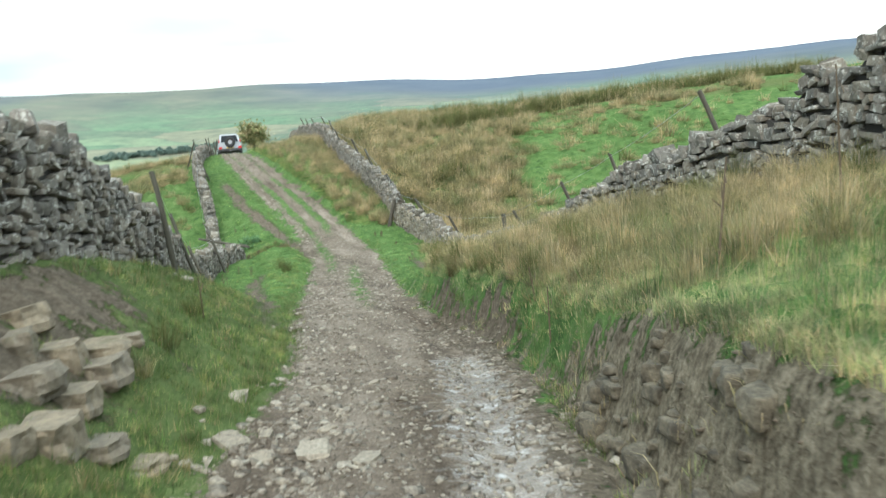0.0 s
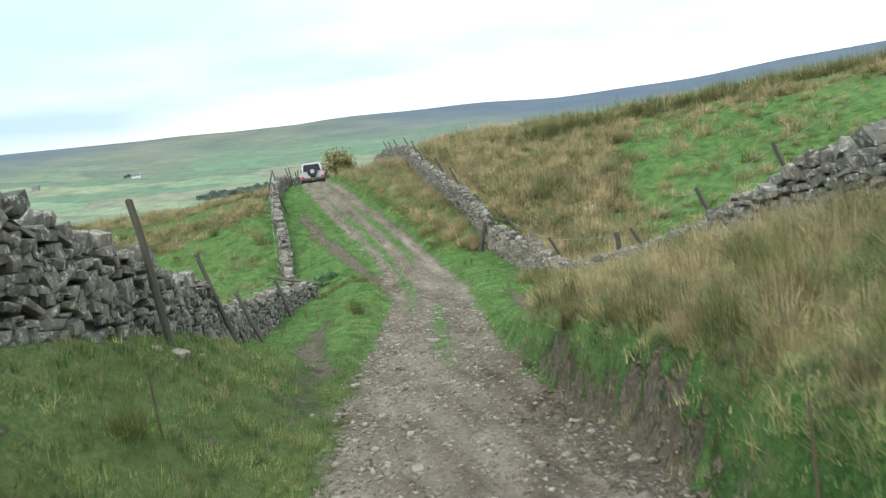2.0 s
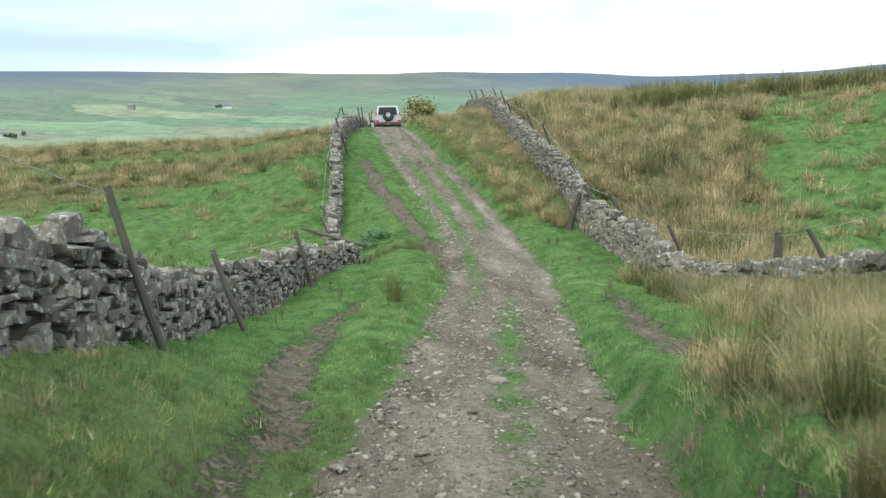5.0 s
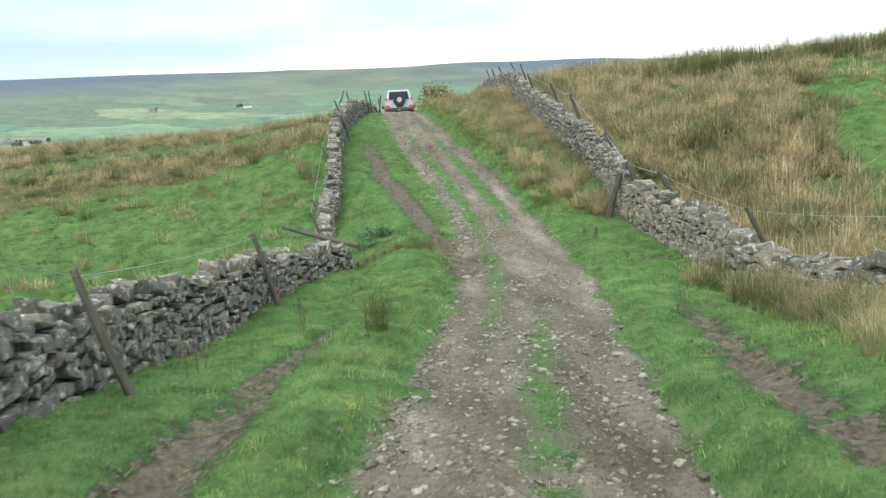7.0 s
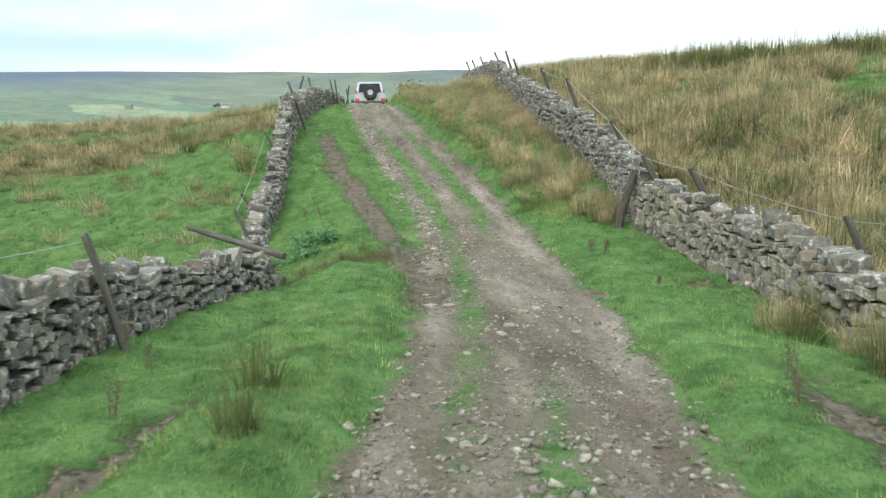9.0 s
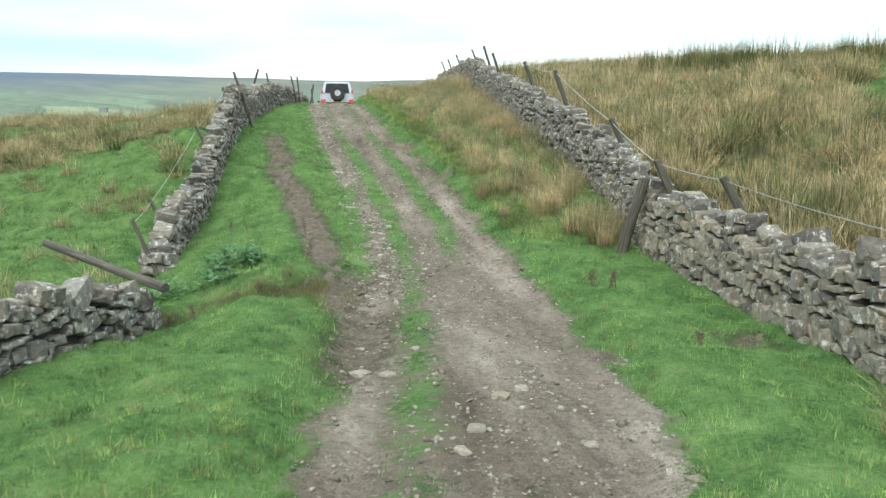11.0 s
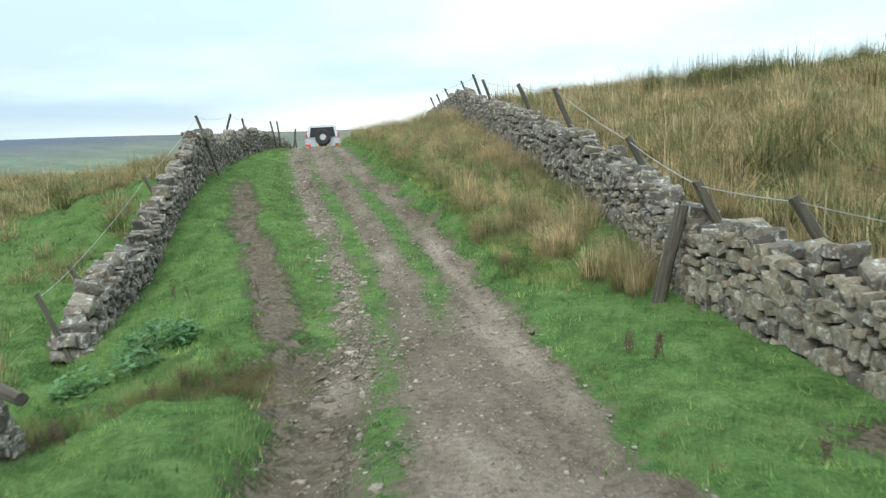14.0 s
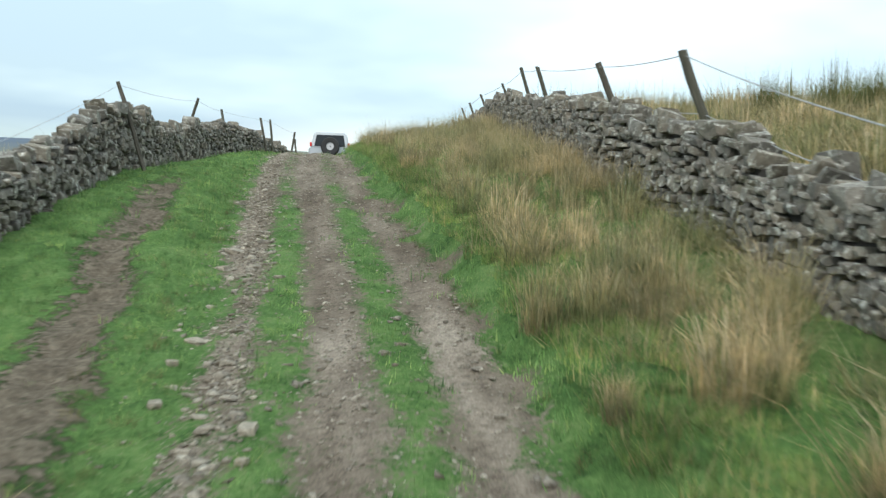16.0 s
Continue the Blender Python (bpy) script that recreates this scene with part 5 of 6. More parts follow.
def stone_at(name, x, y, ln, wd, ht, turn, label, group):
    o = new(name, (BOULDER if name == "boulder" else SLAB)[rr.randrange(6)])
    o.matrix_basis = Matrix.Translation((x, y, float(height(x, y)) + ht * (-0.16 if name == "boulder" else 0.06))) @ Matrix.Rotation(turn, 4, "Z") @ Matrix.Rotation(rr.uniform(-0.15, 0.15), 4, "Y") @ Matrix.Diagonal((ln, wd, ht, 1))
    return tagged(o, label, "stone", group)


for x, y, ln, ht in ((-3.12, 5.95, 0.34, 0.30), (-2.97, 6.72, 0.70, 0.24), (-2.77, 6.38, 0.58, 0.30), (-2.9, 5.55, 0.54, 0.30), (-2.6, 5.05, 0.58, 0.38), (-2.38, 5.3, 0.48, 0.18), (-2.62, 4.75, 0.3, 0.26), (-2.84, 7.35, 0.28, 0.16), (-2.13, 5.42, 0.38, 0.12), (-3.0, 6.25, 0.5, 0.34), (-2.7, 5.75, 0.46, 0.28), (-3.3, 5.4, 0.5, 0.4), (-3.35, 6.5, 0.45, 0.3), (-3.0, 4.9, 0.5, 0.4)):
    stone_at("boulder", x, y, ln * 0.88, ln * rr.uniform(0.6, 0.8), ht * 0.95, rr.uniform(-0.4, 0.4), "pale sandy boulder tumbled against the grassy bank", "boulders by the bank")
named = [(-1.74, 6.3, 0.32), (-1.05, 5.97, 0.38), (-0.61, 5.5, 0.26), (-2.01, 7.67, 0.27), (-1.63, 7.57, 0.16), (-1.49, 6.43, 0.16), (-1.05, 6.7, 0.17), (-1.79, 6.9, 0.13), (-1.39, 5.76, 0.2), (-2.15, 6.9, 0.15), (-1.85, 8.9, 0.15),
         (-4.61, 29.9, 0.2), (-4.35, 29.8, 0.16), (-3.33, 29.06, 0.16), (-3.2, 29.29, 0.14), (-3.4, 28.25, 0.15), (-3.42, 27.8, 0.13), (-4.29, 30.64, 0.12), (-2.67, 14.9, 0.16), (-2.1, 18.9, 0.26),
         (-3.85, 12.5, 0.2), (-3.95, 12.2, 0.15), (-3.8, 12.9, 0.12), (-7.39, 39.3, 0.2), (-7.0, 38.0, 0.15), (-6.2, 37.6, 0.18), (-6.05, 37.2, 0.12), (-8.54, 42.4, 0.22), (-8.3, 41.6, 0.16), (-9.0, 43.6, 0.18)]
for _ in range(40):
    named.append((rr.uniform(-2.1, -0.7), rr.uniform(5.2, 8.6), rr.uniform(0.05, 0.14)))
for _ in range(24):
    yy_ = rr.uniform(9, 46)
    named.append((float(track_x(yy_)) + rr.choice([-1, 1]) * rr.uniform(0.4, 1.2), yy_, rr.uniform(0.08, 0.15)))
for x, y, ln in named:
    ln *= 0.85
    stone_at("loose_stone", x, y, ln, ln * rr.uniform(0.6, 0.9), ln * rr.uniform(0.35, 0.6), rr.uniform(0, 3.1), "pale loose stone lying on the track", "loose stones on the track")


# ---- the cut bank: clay lumps, hanging roots, tufts at its foot ----
CLAY, cn_, cl_, cb_ = material("bank_clay", 0.95)
c1, c2 = noise_tex(cn_, cl_, 9, 6, 0.65), noise_tex(cn_, cl_, 38, 4, 0.6)
cl_.new(mix(cn_, cl_, 0.6, ramp_of(cn_, cl_, c1, [(0.32, (0.050, 0.042, 0.030)), (0.5, (0.118, 0.101, 0.071)), (0.68, (0.186, 0.159, 0.113))]), ramp_of(cn_, cl_, c2, [(0.35, (0.480, 0.498, 0.492)), (0.6, (1.15, 1.15, 1.15))]), "MULTIPLY"), cb_.inputs["Base Color"])
relief(cn_, cl_, cb_, calc(cn_, cl_, "ADD", c1, calc(cn_, cl_, "MULTIPLY", c2, 0.4)), 0.8, 0.04)
LUMP = []
for b_ in BOULDER:
    v, f = arrays(b_)
    LUMP.append((v, np.array([t for q in f for t in ((q[0], q[1], q[2]), (q[0], q[2], q[3]))])))
n = 110
y = 2.6 + 4.6 * U(n)
x = track_x(y) + half(y) + 0.05 + 0.40 * U(n)
keep = on_face(x, y)
x, y = x[keep], y[keep]
s = 0.06 + 0.24 * U(len(x)) ** 2
spread("clay_lumps", LUMP, x, y, s, s * (0.4 + 0.5 * U(len(x))), CLAY, "crumbling lumps of brown clay in the cut bank", "earth", -0.22, 0.8)
n = 240
y = 2.6 + 7.5 * U(n)
x = track_x(y) + half(y) + np.where(U(n) < 0.6, 0.40 + 0.14 * U(n), 0.36 * U(n))
s = 0.3 + 0.5 * U(n)
spread("hanging_roots", [blade_clump(470 + k, 7, 0.26, 0.5, 0.007, 2.2) for k in range(5)], x, y, s, s * 0.7, RUSH, "bleached roots and dead stalks hanging over the cut bank", "grass")
n = 46
y = 2.8 + 5 * U(n)
x = track_x(y) + half(y) - 0.02 + 0.16 * U(n) ** 2
s = 0.35 + 0.5 * U(n) ** 2
spread("foot_tufts", LONGT, x, y, s, s, LONG, "green grass tufts at the foot of the cut bank", "grass")


# ---- docks, nettles, dead stems ----
DEADWOOD = plain_material("dead_stem", (0.135, 0.098, 0.062), 0.9, vary=0.4, scale=30)
LEAF = blade_material("broad_leaf", [(0.083, 0.181, 0.090), (0.128, 0.254, 0.120), (0.180, 0.312, 0.150)])


def dock(x, y, stems, tall):
    """Dead dock stems with brown seed heads."""
    bm = bmesh.new()
    for k in range(stems):
        a = rr.uniform(0, 6.28)
        top_ = Vector((math.cos(a) * 0.12 * tall, math.sin(a) * 0.12 * tall, tall * rr.uniform(0.7, 1.0)))
        foot = Vector((rr.uniform(-0.06, 0.06), rr.uniform(-0.06, 0.06), -0.05))
        m_ = Matrix.Translation((foot + top_) / 2) @ (top_ - foot).to_track_quat("Z", "Y").to_matrix().to_4x4()
        bmesh.ops.create_cone(bm, segments=5, radius1=0.006, radius2=0.003, depth=(top_ - foot).length, matrix=m_)
        for j in range(16):
            t = rr.uniform(0.5, 1.0)
            p = foot.lerp(top_, t) + Vector((rr.uniform(-0.03, 0.03), rr.uniform(-0.03, 0.03), 0))
            bmesh.ops.create_icosphere(bm, subdivisions=1, radius=rr.uniform(0.004, 0.009), matrix=Matrix.Translation(p))
    o = part("dock_plant", bm, DEADWOOD, at=pose(x, y, float(height(x, y)), 0, 0, 0))
    return tagged(o, "dead brown dock stems with seed heads in grass", "plant", "dead docks on the verge")


for x, y, st, tl in ((-6.7, 34.7, 2, 0.36), (-2.43, 33.69, 7, 0.26), (-2.68, 33.84, 5, 0.22), (-0.95, 26.2, 3, 0.36), (-1.05, 25.6, 2, 0.3), (-6.8, 26.5, 3, 0.36), (-6.4, 26.2, 2, 0.3), (-5.75, 21.9, 2, 0.42), (-5.95, 22.6, 2, 0.36), (-5.6, 24.4, 3, 0.3), (-9.2, 37.7, 3, 0.3), (-8.6, 37.0, 2, 0.34), (-1.70, 30.93, 4, 0.2), (-7.4, 36.6, 2, 0.3), (-7.3, 33.5, 4, 0.3), (-7.0, 33.6, 4, 0.26), (-6.75, 33.6, 3, 0.24), (-7.7, 33.4, 4, 0.3), (-8.1, 33.1, 5, 0.34), (-6.9, 31.45, 3, 0.2), (-7.4, 31.9, 4, 0.26)):
    dock(x, y, st, tl)
for x, y, tl in ((2.1, 6.3, 0.75), (0.98, 9.4, 0.4), (3.4, 7.2, 1.1), (1.0, 8.2, 0.5), (-5.4, 17.2, 0.6), (-2.9, 9.9, 0.45)):
    bm = bmesh.new()
    bmesh.ops.create_cone(bm, segments=6, radius1=0.011, radius2=0.006, depth=tl + 0.1, matrix=pose(0, 0, tl / 2, rr.uniform(-8, 8), rr.uniform(-8, 8), 0))
    for k in range(3):
        bmesh.ops.create_cone(bm, segments=5, radius1=0.006, radius2=0.003, depth=0.12, matrix=pose(0.03 * (k - 1), 0, tl * (0.6 + 0.13 * k), 0, 50 * (k - 1), 40 * k))
    tagged(part("dead_stem", bm, DEADWOOD, at=pose(x, y, float(height(x, y)), 0, 0, 0)), "thin dark dead thistle stem standing in the grass", "plant", "dead stems on the banks")


def nettles(x, y, n_, rad):
    v, f = [], []
    for _ in range(n_):
        a, q, z = rr.uniform(0, 6.28), rad * math.sqrt(rr.random()) * rr.uniform(0.7, 1.25), rr.uniform(0.02, 0.32)
        c = Vector((q * math.cos(a), q * math.sin(a), z * (1.1 - q / rad * 0.6)))
        d1 = Vector((rr.uniform(-1, 1), rr.uniform(-1, 1), rr.uniform(-0.3, 0.4))).normalized() * rr.uniform(0.04, 0.08)
        d2 = d1.cross(Vector((0, 0, 1))).normalized() * d1.length * 0.45
        i = len(v)
        v += [c - d1, c + d2, c + d1, c - d2]
        f += [(i, i + 1, i + 2, i + 3)]
    o = new("nettle_patch", joined("nettle_patch", [tuple(p) for p in v], f, LEAF))
    o.matrix_basis = place(x, y, 1, 0)
    return tagged(o, "low dark green nettle patch on the grassy verge", "plant", "nettles on the verge")


nettles(-8.05, 35.25, 210, 0.38)
nettles(-7.75, 35.15, 160, 0.24)
nettles(-8.35, 35.05, 120, 0.22)
nettles(-7.98, 34.5, 130, 0.30)
nettles(-8.6, 34.3, 120, 0.30)


# ---- the four-wheel drive ahead ----
PAINT = plain_material("silver_paint", (0.36, 0.385, 0.41), 0.3, 0.25, 0.06, 4)
TYRE = plain_material("tyre_rubber", (0.022, 0.022, 0.023), 0.85, 0, 0.2, 30)
TRIM = plain_material("black_trim", (0.035, 0.036, 0.038), 0.55, 0, 0.15, 20)
RIM = plain_material("alloy_rim", (0.38, 0.38, 0.39), 0.4, 0.7)
LAMP_RED = plain_material("red_lens", (0.50, 0.025, 0.02), 0.25, 0, 0.05)
AMBER = plain_material("yellow_beacon", (0.75, 0.42, 0.04), 0.35, 0, 0.05)
PLATE = plain_material("plate_yellow", (0.72, 0.52, 0.10), 0.4, 0, 0.05)
INK = plain_material("plate_ink", (0.03, 0.03, 0.03), 0.5, 0, 0.05)
GLASS, gn, gl, gb = material("tinted_glass", 0.06)
gb.inputs["Base Color"].default_value, gb.inputs["Transmission Weight"].default_value, gb.inputs["IOR"].default_value = (0.018, 0.022, 0.026, 1), 0.0, 1.5

gb.inputs["Specular IOR Level"].default_value = 0.12


def block(sx, sy, sz, bevel=0.02, taper=(1, 1), seg=2):
    """A bevelled box on z = 0, its top scaled by taper."""
    bm = bmesh.new()
    bmesh.ops.create_cube(bm, size=1.0)
    for v in bm.verts:
        top_ = v.co.z > 0
        v.co = Vector((v.co.x * sx * (taper[0] if top_ else 1), v.co.y * sy * (taper[1] if top_ else 1), (v.co.z + 0.5) * sz))
    if bevel:
        bmesh.ops.bevel(bm, geom=bm.edges[:], offset=bevel, segments=seg, affect="EDGES", profile=0.6)
    return bm


def lathe(profile, seg=28):
    """A ring about the x axis from (x, radius) pairs."""
    bm = bmesh.new()
    rings = [[bm.verts.new((x, r * math.cos(k / seg * 6.28319), r * math.sin(k / seg * 6.28319))) for k in range(seg)] for x, r in profile]
    for a, b in zip(rings, rings[1:]):
        for k in range(seg):
            bm.faces.new((a[k], a[(k + 1) % seg], b[(k + 1) % seg], b[k]))
    bmesh.ops.recalc_face_normals(bm, faces=bm.faces[:])
    return bm


def offroader(m):
    """Driving to +y; z = 0 under the tyres."""
    car = new("off_road_car")
    car.matrix_basis = m
    tagged(car, "silver four-wheel drive with a dark spare wheel on its back", "car")
    # hull: side profile drawn in y, z and carried across with a slight tuck at sill and waist
    prof = [(-1.95, 0.62), (-1.98, 1.08), (1.05, 1.10), (1.85, 1.02), (1.98, 0.90), (1.98, 0.55), (1.65, 0.50), (-1.6, 0.50)]
    bm = bmesh.new()
    cols = []
    for x, k in ((-0.84, 0.97), (-0.80, 1.0), (0.80, 1.0), (0.84, 0.97)):
        cols.append([bm.verts.new((x, y * k, 0.8 + (z - 0.8) * (0.9 if abs(x) > 0.82 else 1))) for y, z in prof])
    for a, b in zip(cols, cols[1:]):
        for k in range(len(prof)):
            bm.faces.new((a[k], a[(k + 1) % len(prof)], b[(k + 1) % len(prof)], b[k]))
    bm.faces.new(cols[0])
    bm.faces.new(cols[-1][::-1])
    bmesh.ops.recalc_face_normals(bm, faces=bm.faces[:])
    bmesh.ops.bevel(bm, geom=[e for e in bm.edges if e.calc_face_angle(0) > 0.5], offset=0.035, segments=2, affect="EDGES")
    body = part("body", bm, PAINT, car)
    bm = bmesh.new()
    low = [(-0.79, -1.93), (0.79, -1.93), (0.79, 0.72), (-0.79, 0.72)]
    high = [(-0.64, -1.74), (0.64, -1.74), (0.64, 0.18), (-0.64, 0.18)]
    lo = [bm.verts.new((x, y, 1.07)) for x, y in low]
    hi = [bm.verts.new((x, y, 1.74)) for x, y in high]
    for k in range(4):
        bm.faces.new((lo[k], lo[(k + 1) % 4], hi[(k + 1) % 4], hi[k]))
    bm.faces.new(hi)
    bm.faces.new(lo[::-1])
    bmesh.ops.bevel(bm, geom=bm.edges[:], offset=0.05, segments=3, affect="EDGES")
    cabin = part("cabin", bm, PAINT, car)

    def pane(name, corners, parent=cabin):
        b = bmesh.new()
        ps = [Vector(c) for c in corners]
        nrm = (ps[1] - ps[0]).cross(ps[2] - ps[0]).normalized() * 0.012
        a_ = [b.verts.new(p + nrm) for p in ps]
        c_ = [b.verts.new(p - nrm) for p in ps]
        b.faces.new(a_)
        b.faces.new(c_[::-1])
        for k in range(4):
            b.faces.new((a_[k], c_[k], c_[(k + 1) % 4], a_[(k + 1) % 4]))
        bmesh.ops.recalc_face_normals(b, faces=b.faces[:])
        return part(name, b, GLASS, parent, "dark tinted glass")

    pane("rear_window", [(-0.62, -1.915, 1.14), (0.62, -1.915, 1.14), (0.54, -1.775, 1.62), (-0.54, -1.775, 1.62)])
    pane("windscreen", [(-0.66, 0.69, 1.14), (0.66, 0.69, 1.14), (0.56, 0.26, 1.66), (-0.56, 0.26, 1.66)])
    for sx in (-1, 1):
        for y0, y1 in ((-1.62, -0.72), (-0.62, 0.30)):
            pane("side_window", [(sx * 0.782, y0, 1.14), (sx * 0.782, y1, 1.14), (sx * 0.672, y1 * 0.9, 1.62), (sx * 0.672, y0 * 0.97, 1.62)])
        part("tail_light", block(0.24, 0.07, 0.16, 0.02), LAMP_RED, car, "red tail light", pose(sx * 0.70, -2.1, 0.62))
        part("high_light", block(0.09, 0.06, 0.16, 0.015), LAMP_RED, car, "small red upper light", pose(sx * 0.755, -1.93, 1.12))
        part("headlight", block(0.24, 0.08, 0.16, 0.03), RIM, car, "clear headlight", pose(sx * 0.62, 1.95, 0.78))
        mirror = part("mirror", block(0.20, 0.10, 0.17, 0.03), TRIM, car, "black door mirror", pose(sx * 0.95, 0.42, 1.10))
        part("mirror_arm", block(0.12, 0.05, 0.05, 0.01), TRIM, mirror, "", pose(-sx * 0.12, 0, 0.03))
        part("mud_flap", block(0.24, 0.02, 0.26, 0.006), TRIM, car, "black mud flap", pose(sx * 0.72, -1.66, 0.26))
        part("sill", block(0.10, 1.7, 0.12, 0.02), TRIM, car, "black sill", pose(sx * 0.80, 0.0, 0.42))
        for y in (-1.22, 1.25):
            arch = lathe([(-0.06, 0.40), (-0.06, 0.47), (0.06, 0.47), (0.06, 0.40)], 24)
            bmesh.ops.bisect_plane(arch, geom=arch.verts[:] + arch.edges[:] + arch.faces[:], plane_co=(0, 0, 0.02), plane_no=(0, 0, 1), clear_inner=True)
            part("wheel_arch", arch, TRIM, car, "black wheel arch flare", pose(sx * 0.83, y, 0.40))
            wheel = part("wheel", lathe([(-0.10, 0.19), (-0.115, 0.24), (-0.115, 0.34), (-0.085, 0.375), (0.085, 0.375), (0.115, 0.34), (0.115, 0.24), (0.10, 0.19)]), TYRE, car, "black off-road tyre", pose(sx * 0.78, y, 0.375))
            part("rim", lathe([(-0.08, 0.195), (-0.05, 0.14), (-0.03, 0.02), (0.03, 0.02), (0.05, 0.14), (0.08, 0.195)], 20), RIM, wheel, "grey alloy rim")
    bumper = part("rear_bumper", block(1.62, 0.16, 0.18, 0.04), TRIM, car, "black rear bumper", pose(0, -2.04, 0.48))
    part("tow_bar", block(0.07, 0.18, 0.07, 0.015), RIM, bumper, "", pose(0, -0.12, -0.03))
    part("front_bumper", block(1.66, 0.18, 0.22, 0.05), TRIM, car, "black front bumper", pose(0, 2.03, 0.46))
    plate = part("number_plate", block(0.52, 0.02, 0.12, 0.004), PLATE, car, "yellow number plate", pose(0, -2.02, 0.66))
    for k in range(2):
        part("plate_bar", block(0.17, 0.008, 0.06, 0), INK, plate, "", pose(-0.11 + 0.22 * k, -0.012, 0.03))
    spare = part("spare_wheel", lathe([(-0.10, 0.15), (-0.115, 0.24), (-0.115, 0.33), (-0.085, 0.365), (0.085, 0.365), (0.115, 0.33), (0.115, 0.24), (0.10, 0.15)]), TYRE, car, "black spare wheel", pose(0.02, -2.10, 1.08, 0, 0, 90))
    part("spare_hub", lathe([(-0.06, 0.16), (-0.06, 0.03), (0.06, 0.03), (0.06, 0.16)], 20), RIM, spare, "grey hub")
    part("exhaust", lathe([(-0.12, 0.03), (0.12, 0.03), (0.12, 0.024), (-0.12, 0.024)], 12), RIM, car, "", pose(-0.45, -1.98, 0.36, 0, 0, 90))
    rack = part("roof_bar", block(1.15, 0.06, 0.05, 0.012), TRIM, car, "black roof bar", pose(0, -1.1, 1.73))
    part("rack_foot", block(0.06, 0.06, 0.04, 0.01), TRIM, rack, "", pose(-0.5, 0, -0.02))
    part("rack_foot", block(0.06, 0.06, 0.04, 0.01), TRIM, rack, "", pose(0.5, 0, -0.02))
    part("beacon", block(0.72, 0.26, 0.10, 0.035, (0.94, 0.8)), AMBER, car, "yellow roof light bar", pose(0, -0.3, 1.735))
    for sx in (-1, 1):
        part("axle_shadow_guard", block(0.5, 2.6, 0.1, 0.02), TRIM, car, "dark underbody", pose(sx * 0.3, 0, 0.40)).name = "underbody"
    return car


CAR_X, CAR_Y = -16.95, 70.2
cz = float(height(CAR_X, CAR_Y))
pitch_ = math.degrees(math.atan2(float(height(CAR_X - 0.4, CAR_Y + 1.25)) - float(height(CAR_X + 0.4, CAR_Y - 1.25)), 2.5))
offroader(pose(CAR_X, CAR_Y, cz, pitch_, 0, 17) @ Matrix.Diagonal((1.08, 1.08, 1.14, 1)))


# ---- a thorn bush beyond the crest ----
BARK = plain_material("thorn_bark", (0.11, 0.09, 0.07), 0.95, 0, 0.4, 20)
THORN = blade_material("thorn_leaf", [(0.160, 0.196, 0.091), (0.232, 0.252, 0.119), (0.319, 0.294, 0.154), (0.362, 0.280, 0.168)])


def limb(bm, a, b, r1, r2):
    a, b = Vector(a), Vector(b)
    m_ = Matrix.Translation((a + b) / 2) @ (b - a).to_track_quat("Z", "Y").to_matrix().to_4x4()
    bmesh.ops.create_cone(bm, segments=7, radius1=r1, radius2=r2, depth=(b - a).length, matrix=m_)


# leaves of the far trees, distance haze mixed into their tones
FARLEAF = blade_material("hazy_leaf", [(0.128, 0.189, 0.175), (0.155, 0.223, 0.196), (0.182, 0.240, 0.207)])


def tree(name, x, y, tall, wide, leaves, label, leafsize=0.16, seed=1, mat=None):
    r = random.Random(seed)
    g = float(height(x, y))
    t = new(name)
    t.matrix_basis = pose(x, y, g, 0, 0, r.uniform(0, 360))
    tagged(t, label, "tree", "trees and bushes in the distance")
    bm = bmesh.new()
    fork = Vector((0.1 * tall * r.uniform(-1, 1), 0, tall * 0.3))
    limb(bm, (0, 0, -0.2), fork, 0.05 * tall, 0.035 * tall)
    tips = []
    for k in range(9):
        a = k / 9 * 6.28 + r.uniform(-0.3, 0.3)
        q = wide * 0.5 * r.uniform(0.45, 0.85)
        tip = Vector((q * math.cos(a), q * math.sin(a), tall * r.uniform(0.28, 0.85)))
        mid_ = fork.lerp(tip, 0.5) + Vector((0, 0, 0.08 * tall))
        limb(bm, fork, mid_, 0.022 * tall, 0.014 * tall)
        limb(bm, mid_, tip, 0.014 * tall, 0.005 * tall)
        tips += [tip, mid_, tip.lerp(Vector((0, 0, tall * 0.9)), 0.5)]
    part("trunk", bm, BARK, t, "dark bare trunk and limbs")
    v, f = [], []
    for _ in range(leaves):
        c = r.choice(tips) + Vector((r.gauss(0, 1) * wide * 0.10, r.gauss(0, 1) * wide * 0.10, r.gauss(0, 1) * tall * 0.10))
        d1 = Vector((r.uniform(-1, 1), r.uniform(-1, 1), r.uniform(-1, 1))).normalized() * leafsize * r.uniform(0.5, 1)
        d2 = d1.cross(Vector((r.uniform(-1, 1), r.uniform(-1, 1), 1))).normalized() * d1.length * 0.6
        i = len(v)
        v += [tuple(c - d1), tuple(c + d2), tuple(c + d1), tuple(c - d2)]
        f.append((i, i + 1, i + 2, i + 3))
    crown = new("crown", joined("crown", v, f, mat or THORN))
    crown.parent = t
    return t


tree("thorn_bush", -21.7, 103, 3.5 - float(height(-21.7, 103)), 4.6, 3600, "rounded dark green thorn bush beyond the crest", 0.22, 3)

# ---- the far valley: farms, barns and tree clumps ----
WHITEWASH = plain_material("whitewash", (0.70, 0.69, 0.66), 0.9, 0, 0.2, 0.8)
FARMSTONE = plain_material("farm_stone", (0.30, 0.28, 0.25), 0.95, 0, 0.3, 0.8)
SLATE = plain_material("slate", (0.13, 0.14, 0.16), 0.7, 0, 0.2, 1.5)


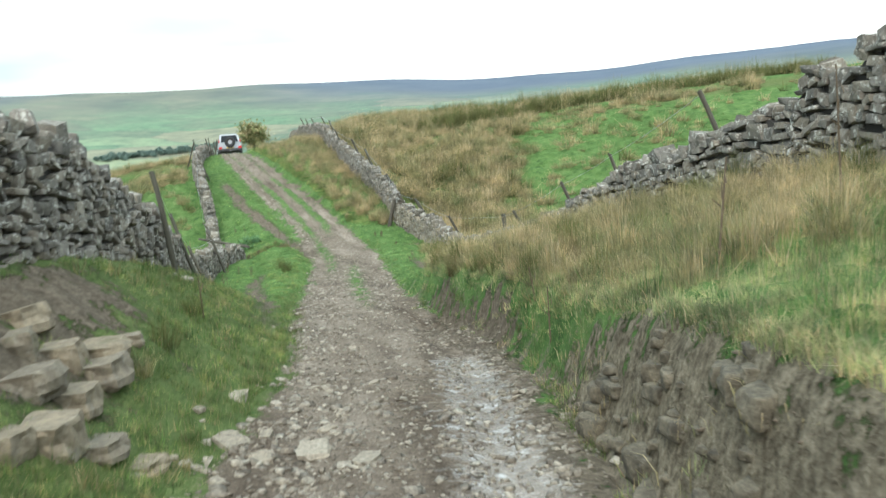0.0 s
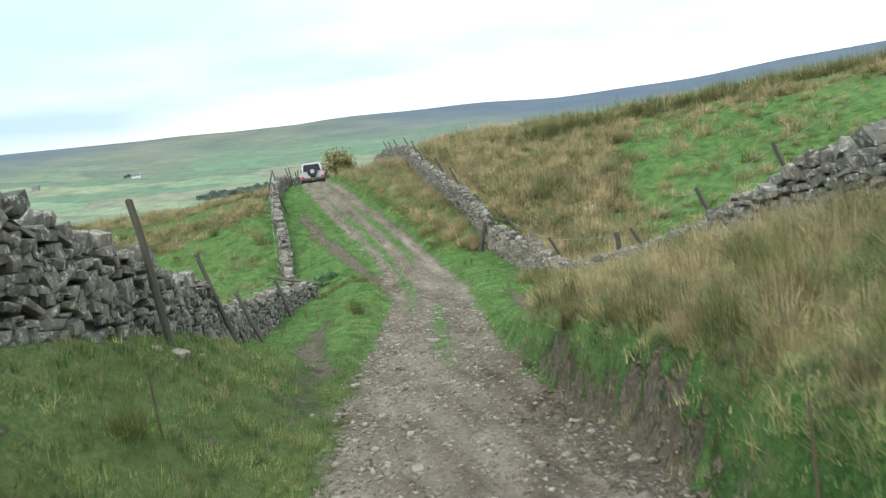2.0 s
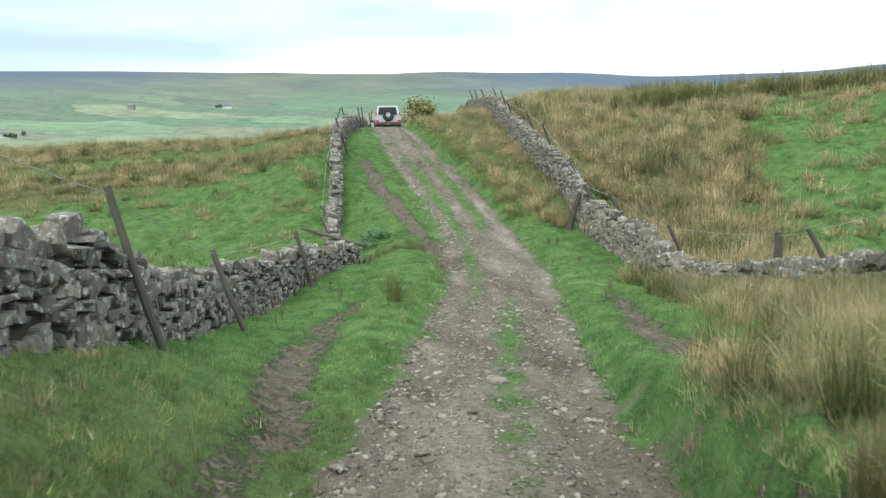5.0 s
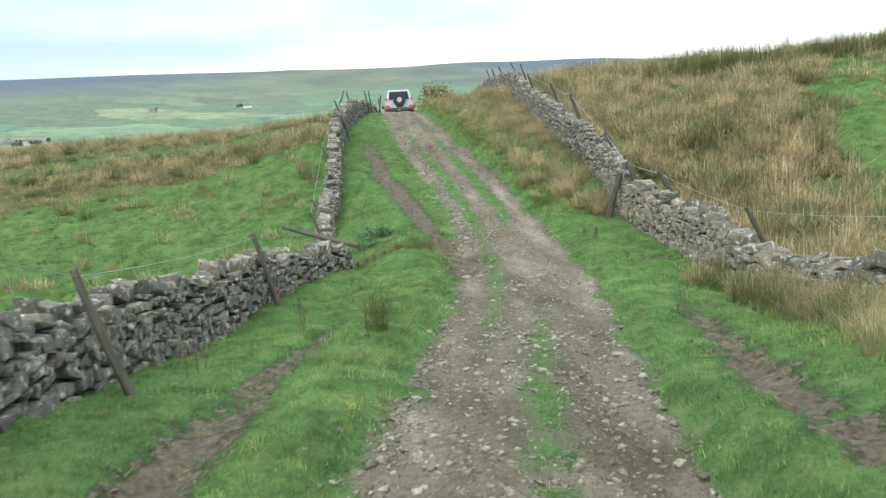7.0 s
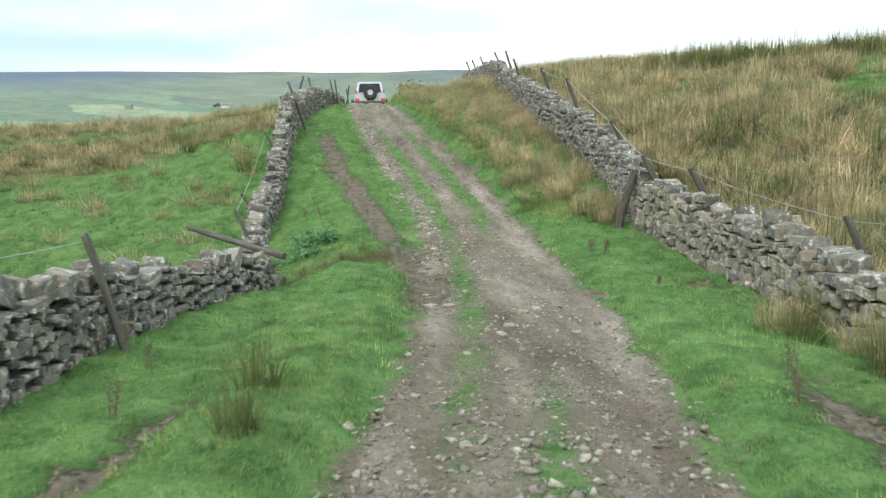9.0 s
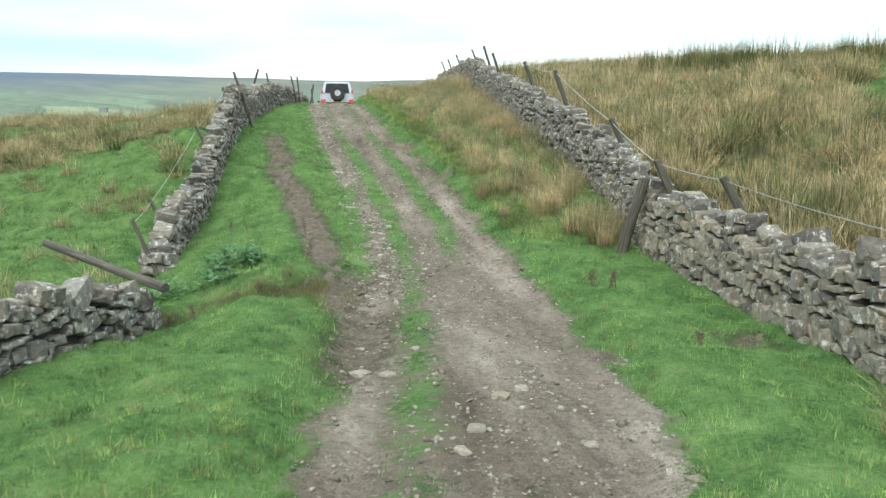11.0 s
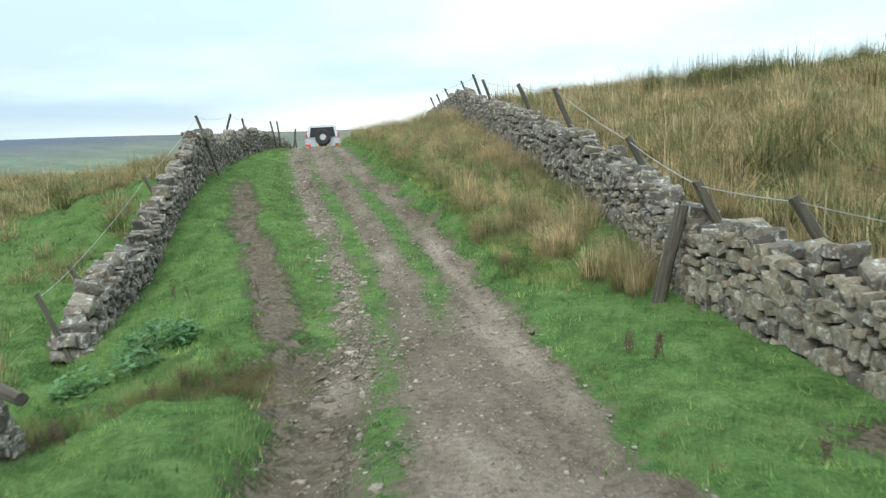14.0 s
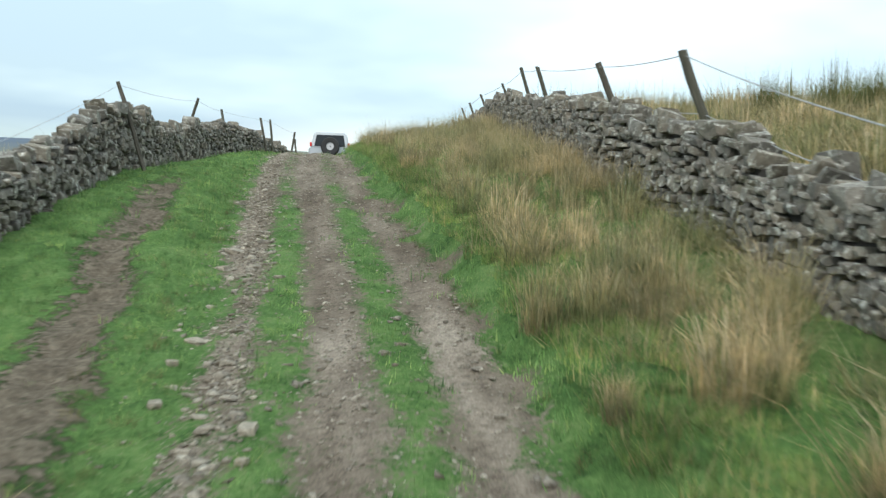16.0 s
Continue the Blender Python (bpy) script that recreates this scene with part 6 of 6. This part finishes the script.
def farmhouse(az, dist, ln, wd, tall, turn, mat, label):
    x, y = -dist * math.sin(radians(az)), dist * math.cos(radians(az))
    h = new("farmhouse")
    h.matrix_basis = pose(x, y, float(height(x, y)), 0, 0, turn)
    tagged(h, label, "house", "farms across the valley")
    part("wall", block(ln, wd, tall + 1, 0), mat, h, "", pose(0, 0, -1))
    bm = bmesh.new()
    a = [bm.verts.new((sx * ln * 0.53, sy * wd * 0.58, tall - 0.2)) for sx, sy in ((-1, -1), (1, -1), (1, 1), (-1, 1))]
    b = [bm.verts.new((sx * ln * 0.53, 0, tall + wd * 0.42)) for sx in (-1, 1)]
    for q in ((a[0], a[1], b[1], b[0]), (a[2], a[3], b[0], b[1]), (a[1], a[2], b[1]), (a[3], a[0], b[0]), (a[3], a[2], a[1], a[0])):
        bm.faces.new(q)
    roof = part("roof", bm, SLATE, h, "grey slate roof")
    for sx in (-1, 1):
        part("chimney", block(0.9, 0.9, 2.0, 0), mat, roof, "", pose(sx * ln * 0.45, 0, tall + wd * 0.3))
    for k in range(3):
        part("window", block(1.0, 0.12, 1.3, 0), INK, h, "dark window", pose((k - 1) * ln * 0.3, -wd * 0.5, tall * 0.45))


for az, dist, ln, wd, tall, turn, mat, lab in ((25.2, 1925, 18, 8, 6, 20, WHITEWASH, "white farmhouse with a slate roof across the valley"), (38.3, 1540, 16, 8, 6, 60, WHITEWASH, "white farmhouse among trees in the valley"),
                                               (39.2, 1550, 20, 9, 5, 10, FARMSTONE, "long grey stone barn in the valley"), (31.0, 1900, 14, 8, 6, 0, FARMSTONE, "small grey stone farmhouse on the far slope")):
    farmhouse(az, dist, ln, wd, tall, turn, mat, lab)
k = 0
groves = [(25.7, 1930, 2, 12), (37.6, 1545, 5, 13), (38.9, 1535, 5, 13), (40.0, 1550, 4, 14)]
# a long wood on the valley floor
groves += [(13.6 + 0.62 * k, 1535 - 6 * k, 9, 6) for k in range(13)]
for az, dist, n_, gap in groves:
    for j in range(n_):
        d = dist + rr.uniform(-20, 20)
        x, y = -d * math.sin(radians(az)) + (j - n_ / 2) * gap * 0.6, d * math.cos(radians(az)) + rr.uniform(-8, 8)
        tree("field_tree", x, y, rr.uniform(6, 9.5), rr.uniform(8, 11), 170, "leafy tree in hazy blue-green on the far valley side", 2.0, 50 + k, FARLEAF)
        k += 1
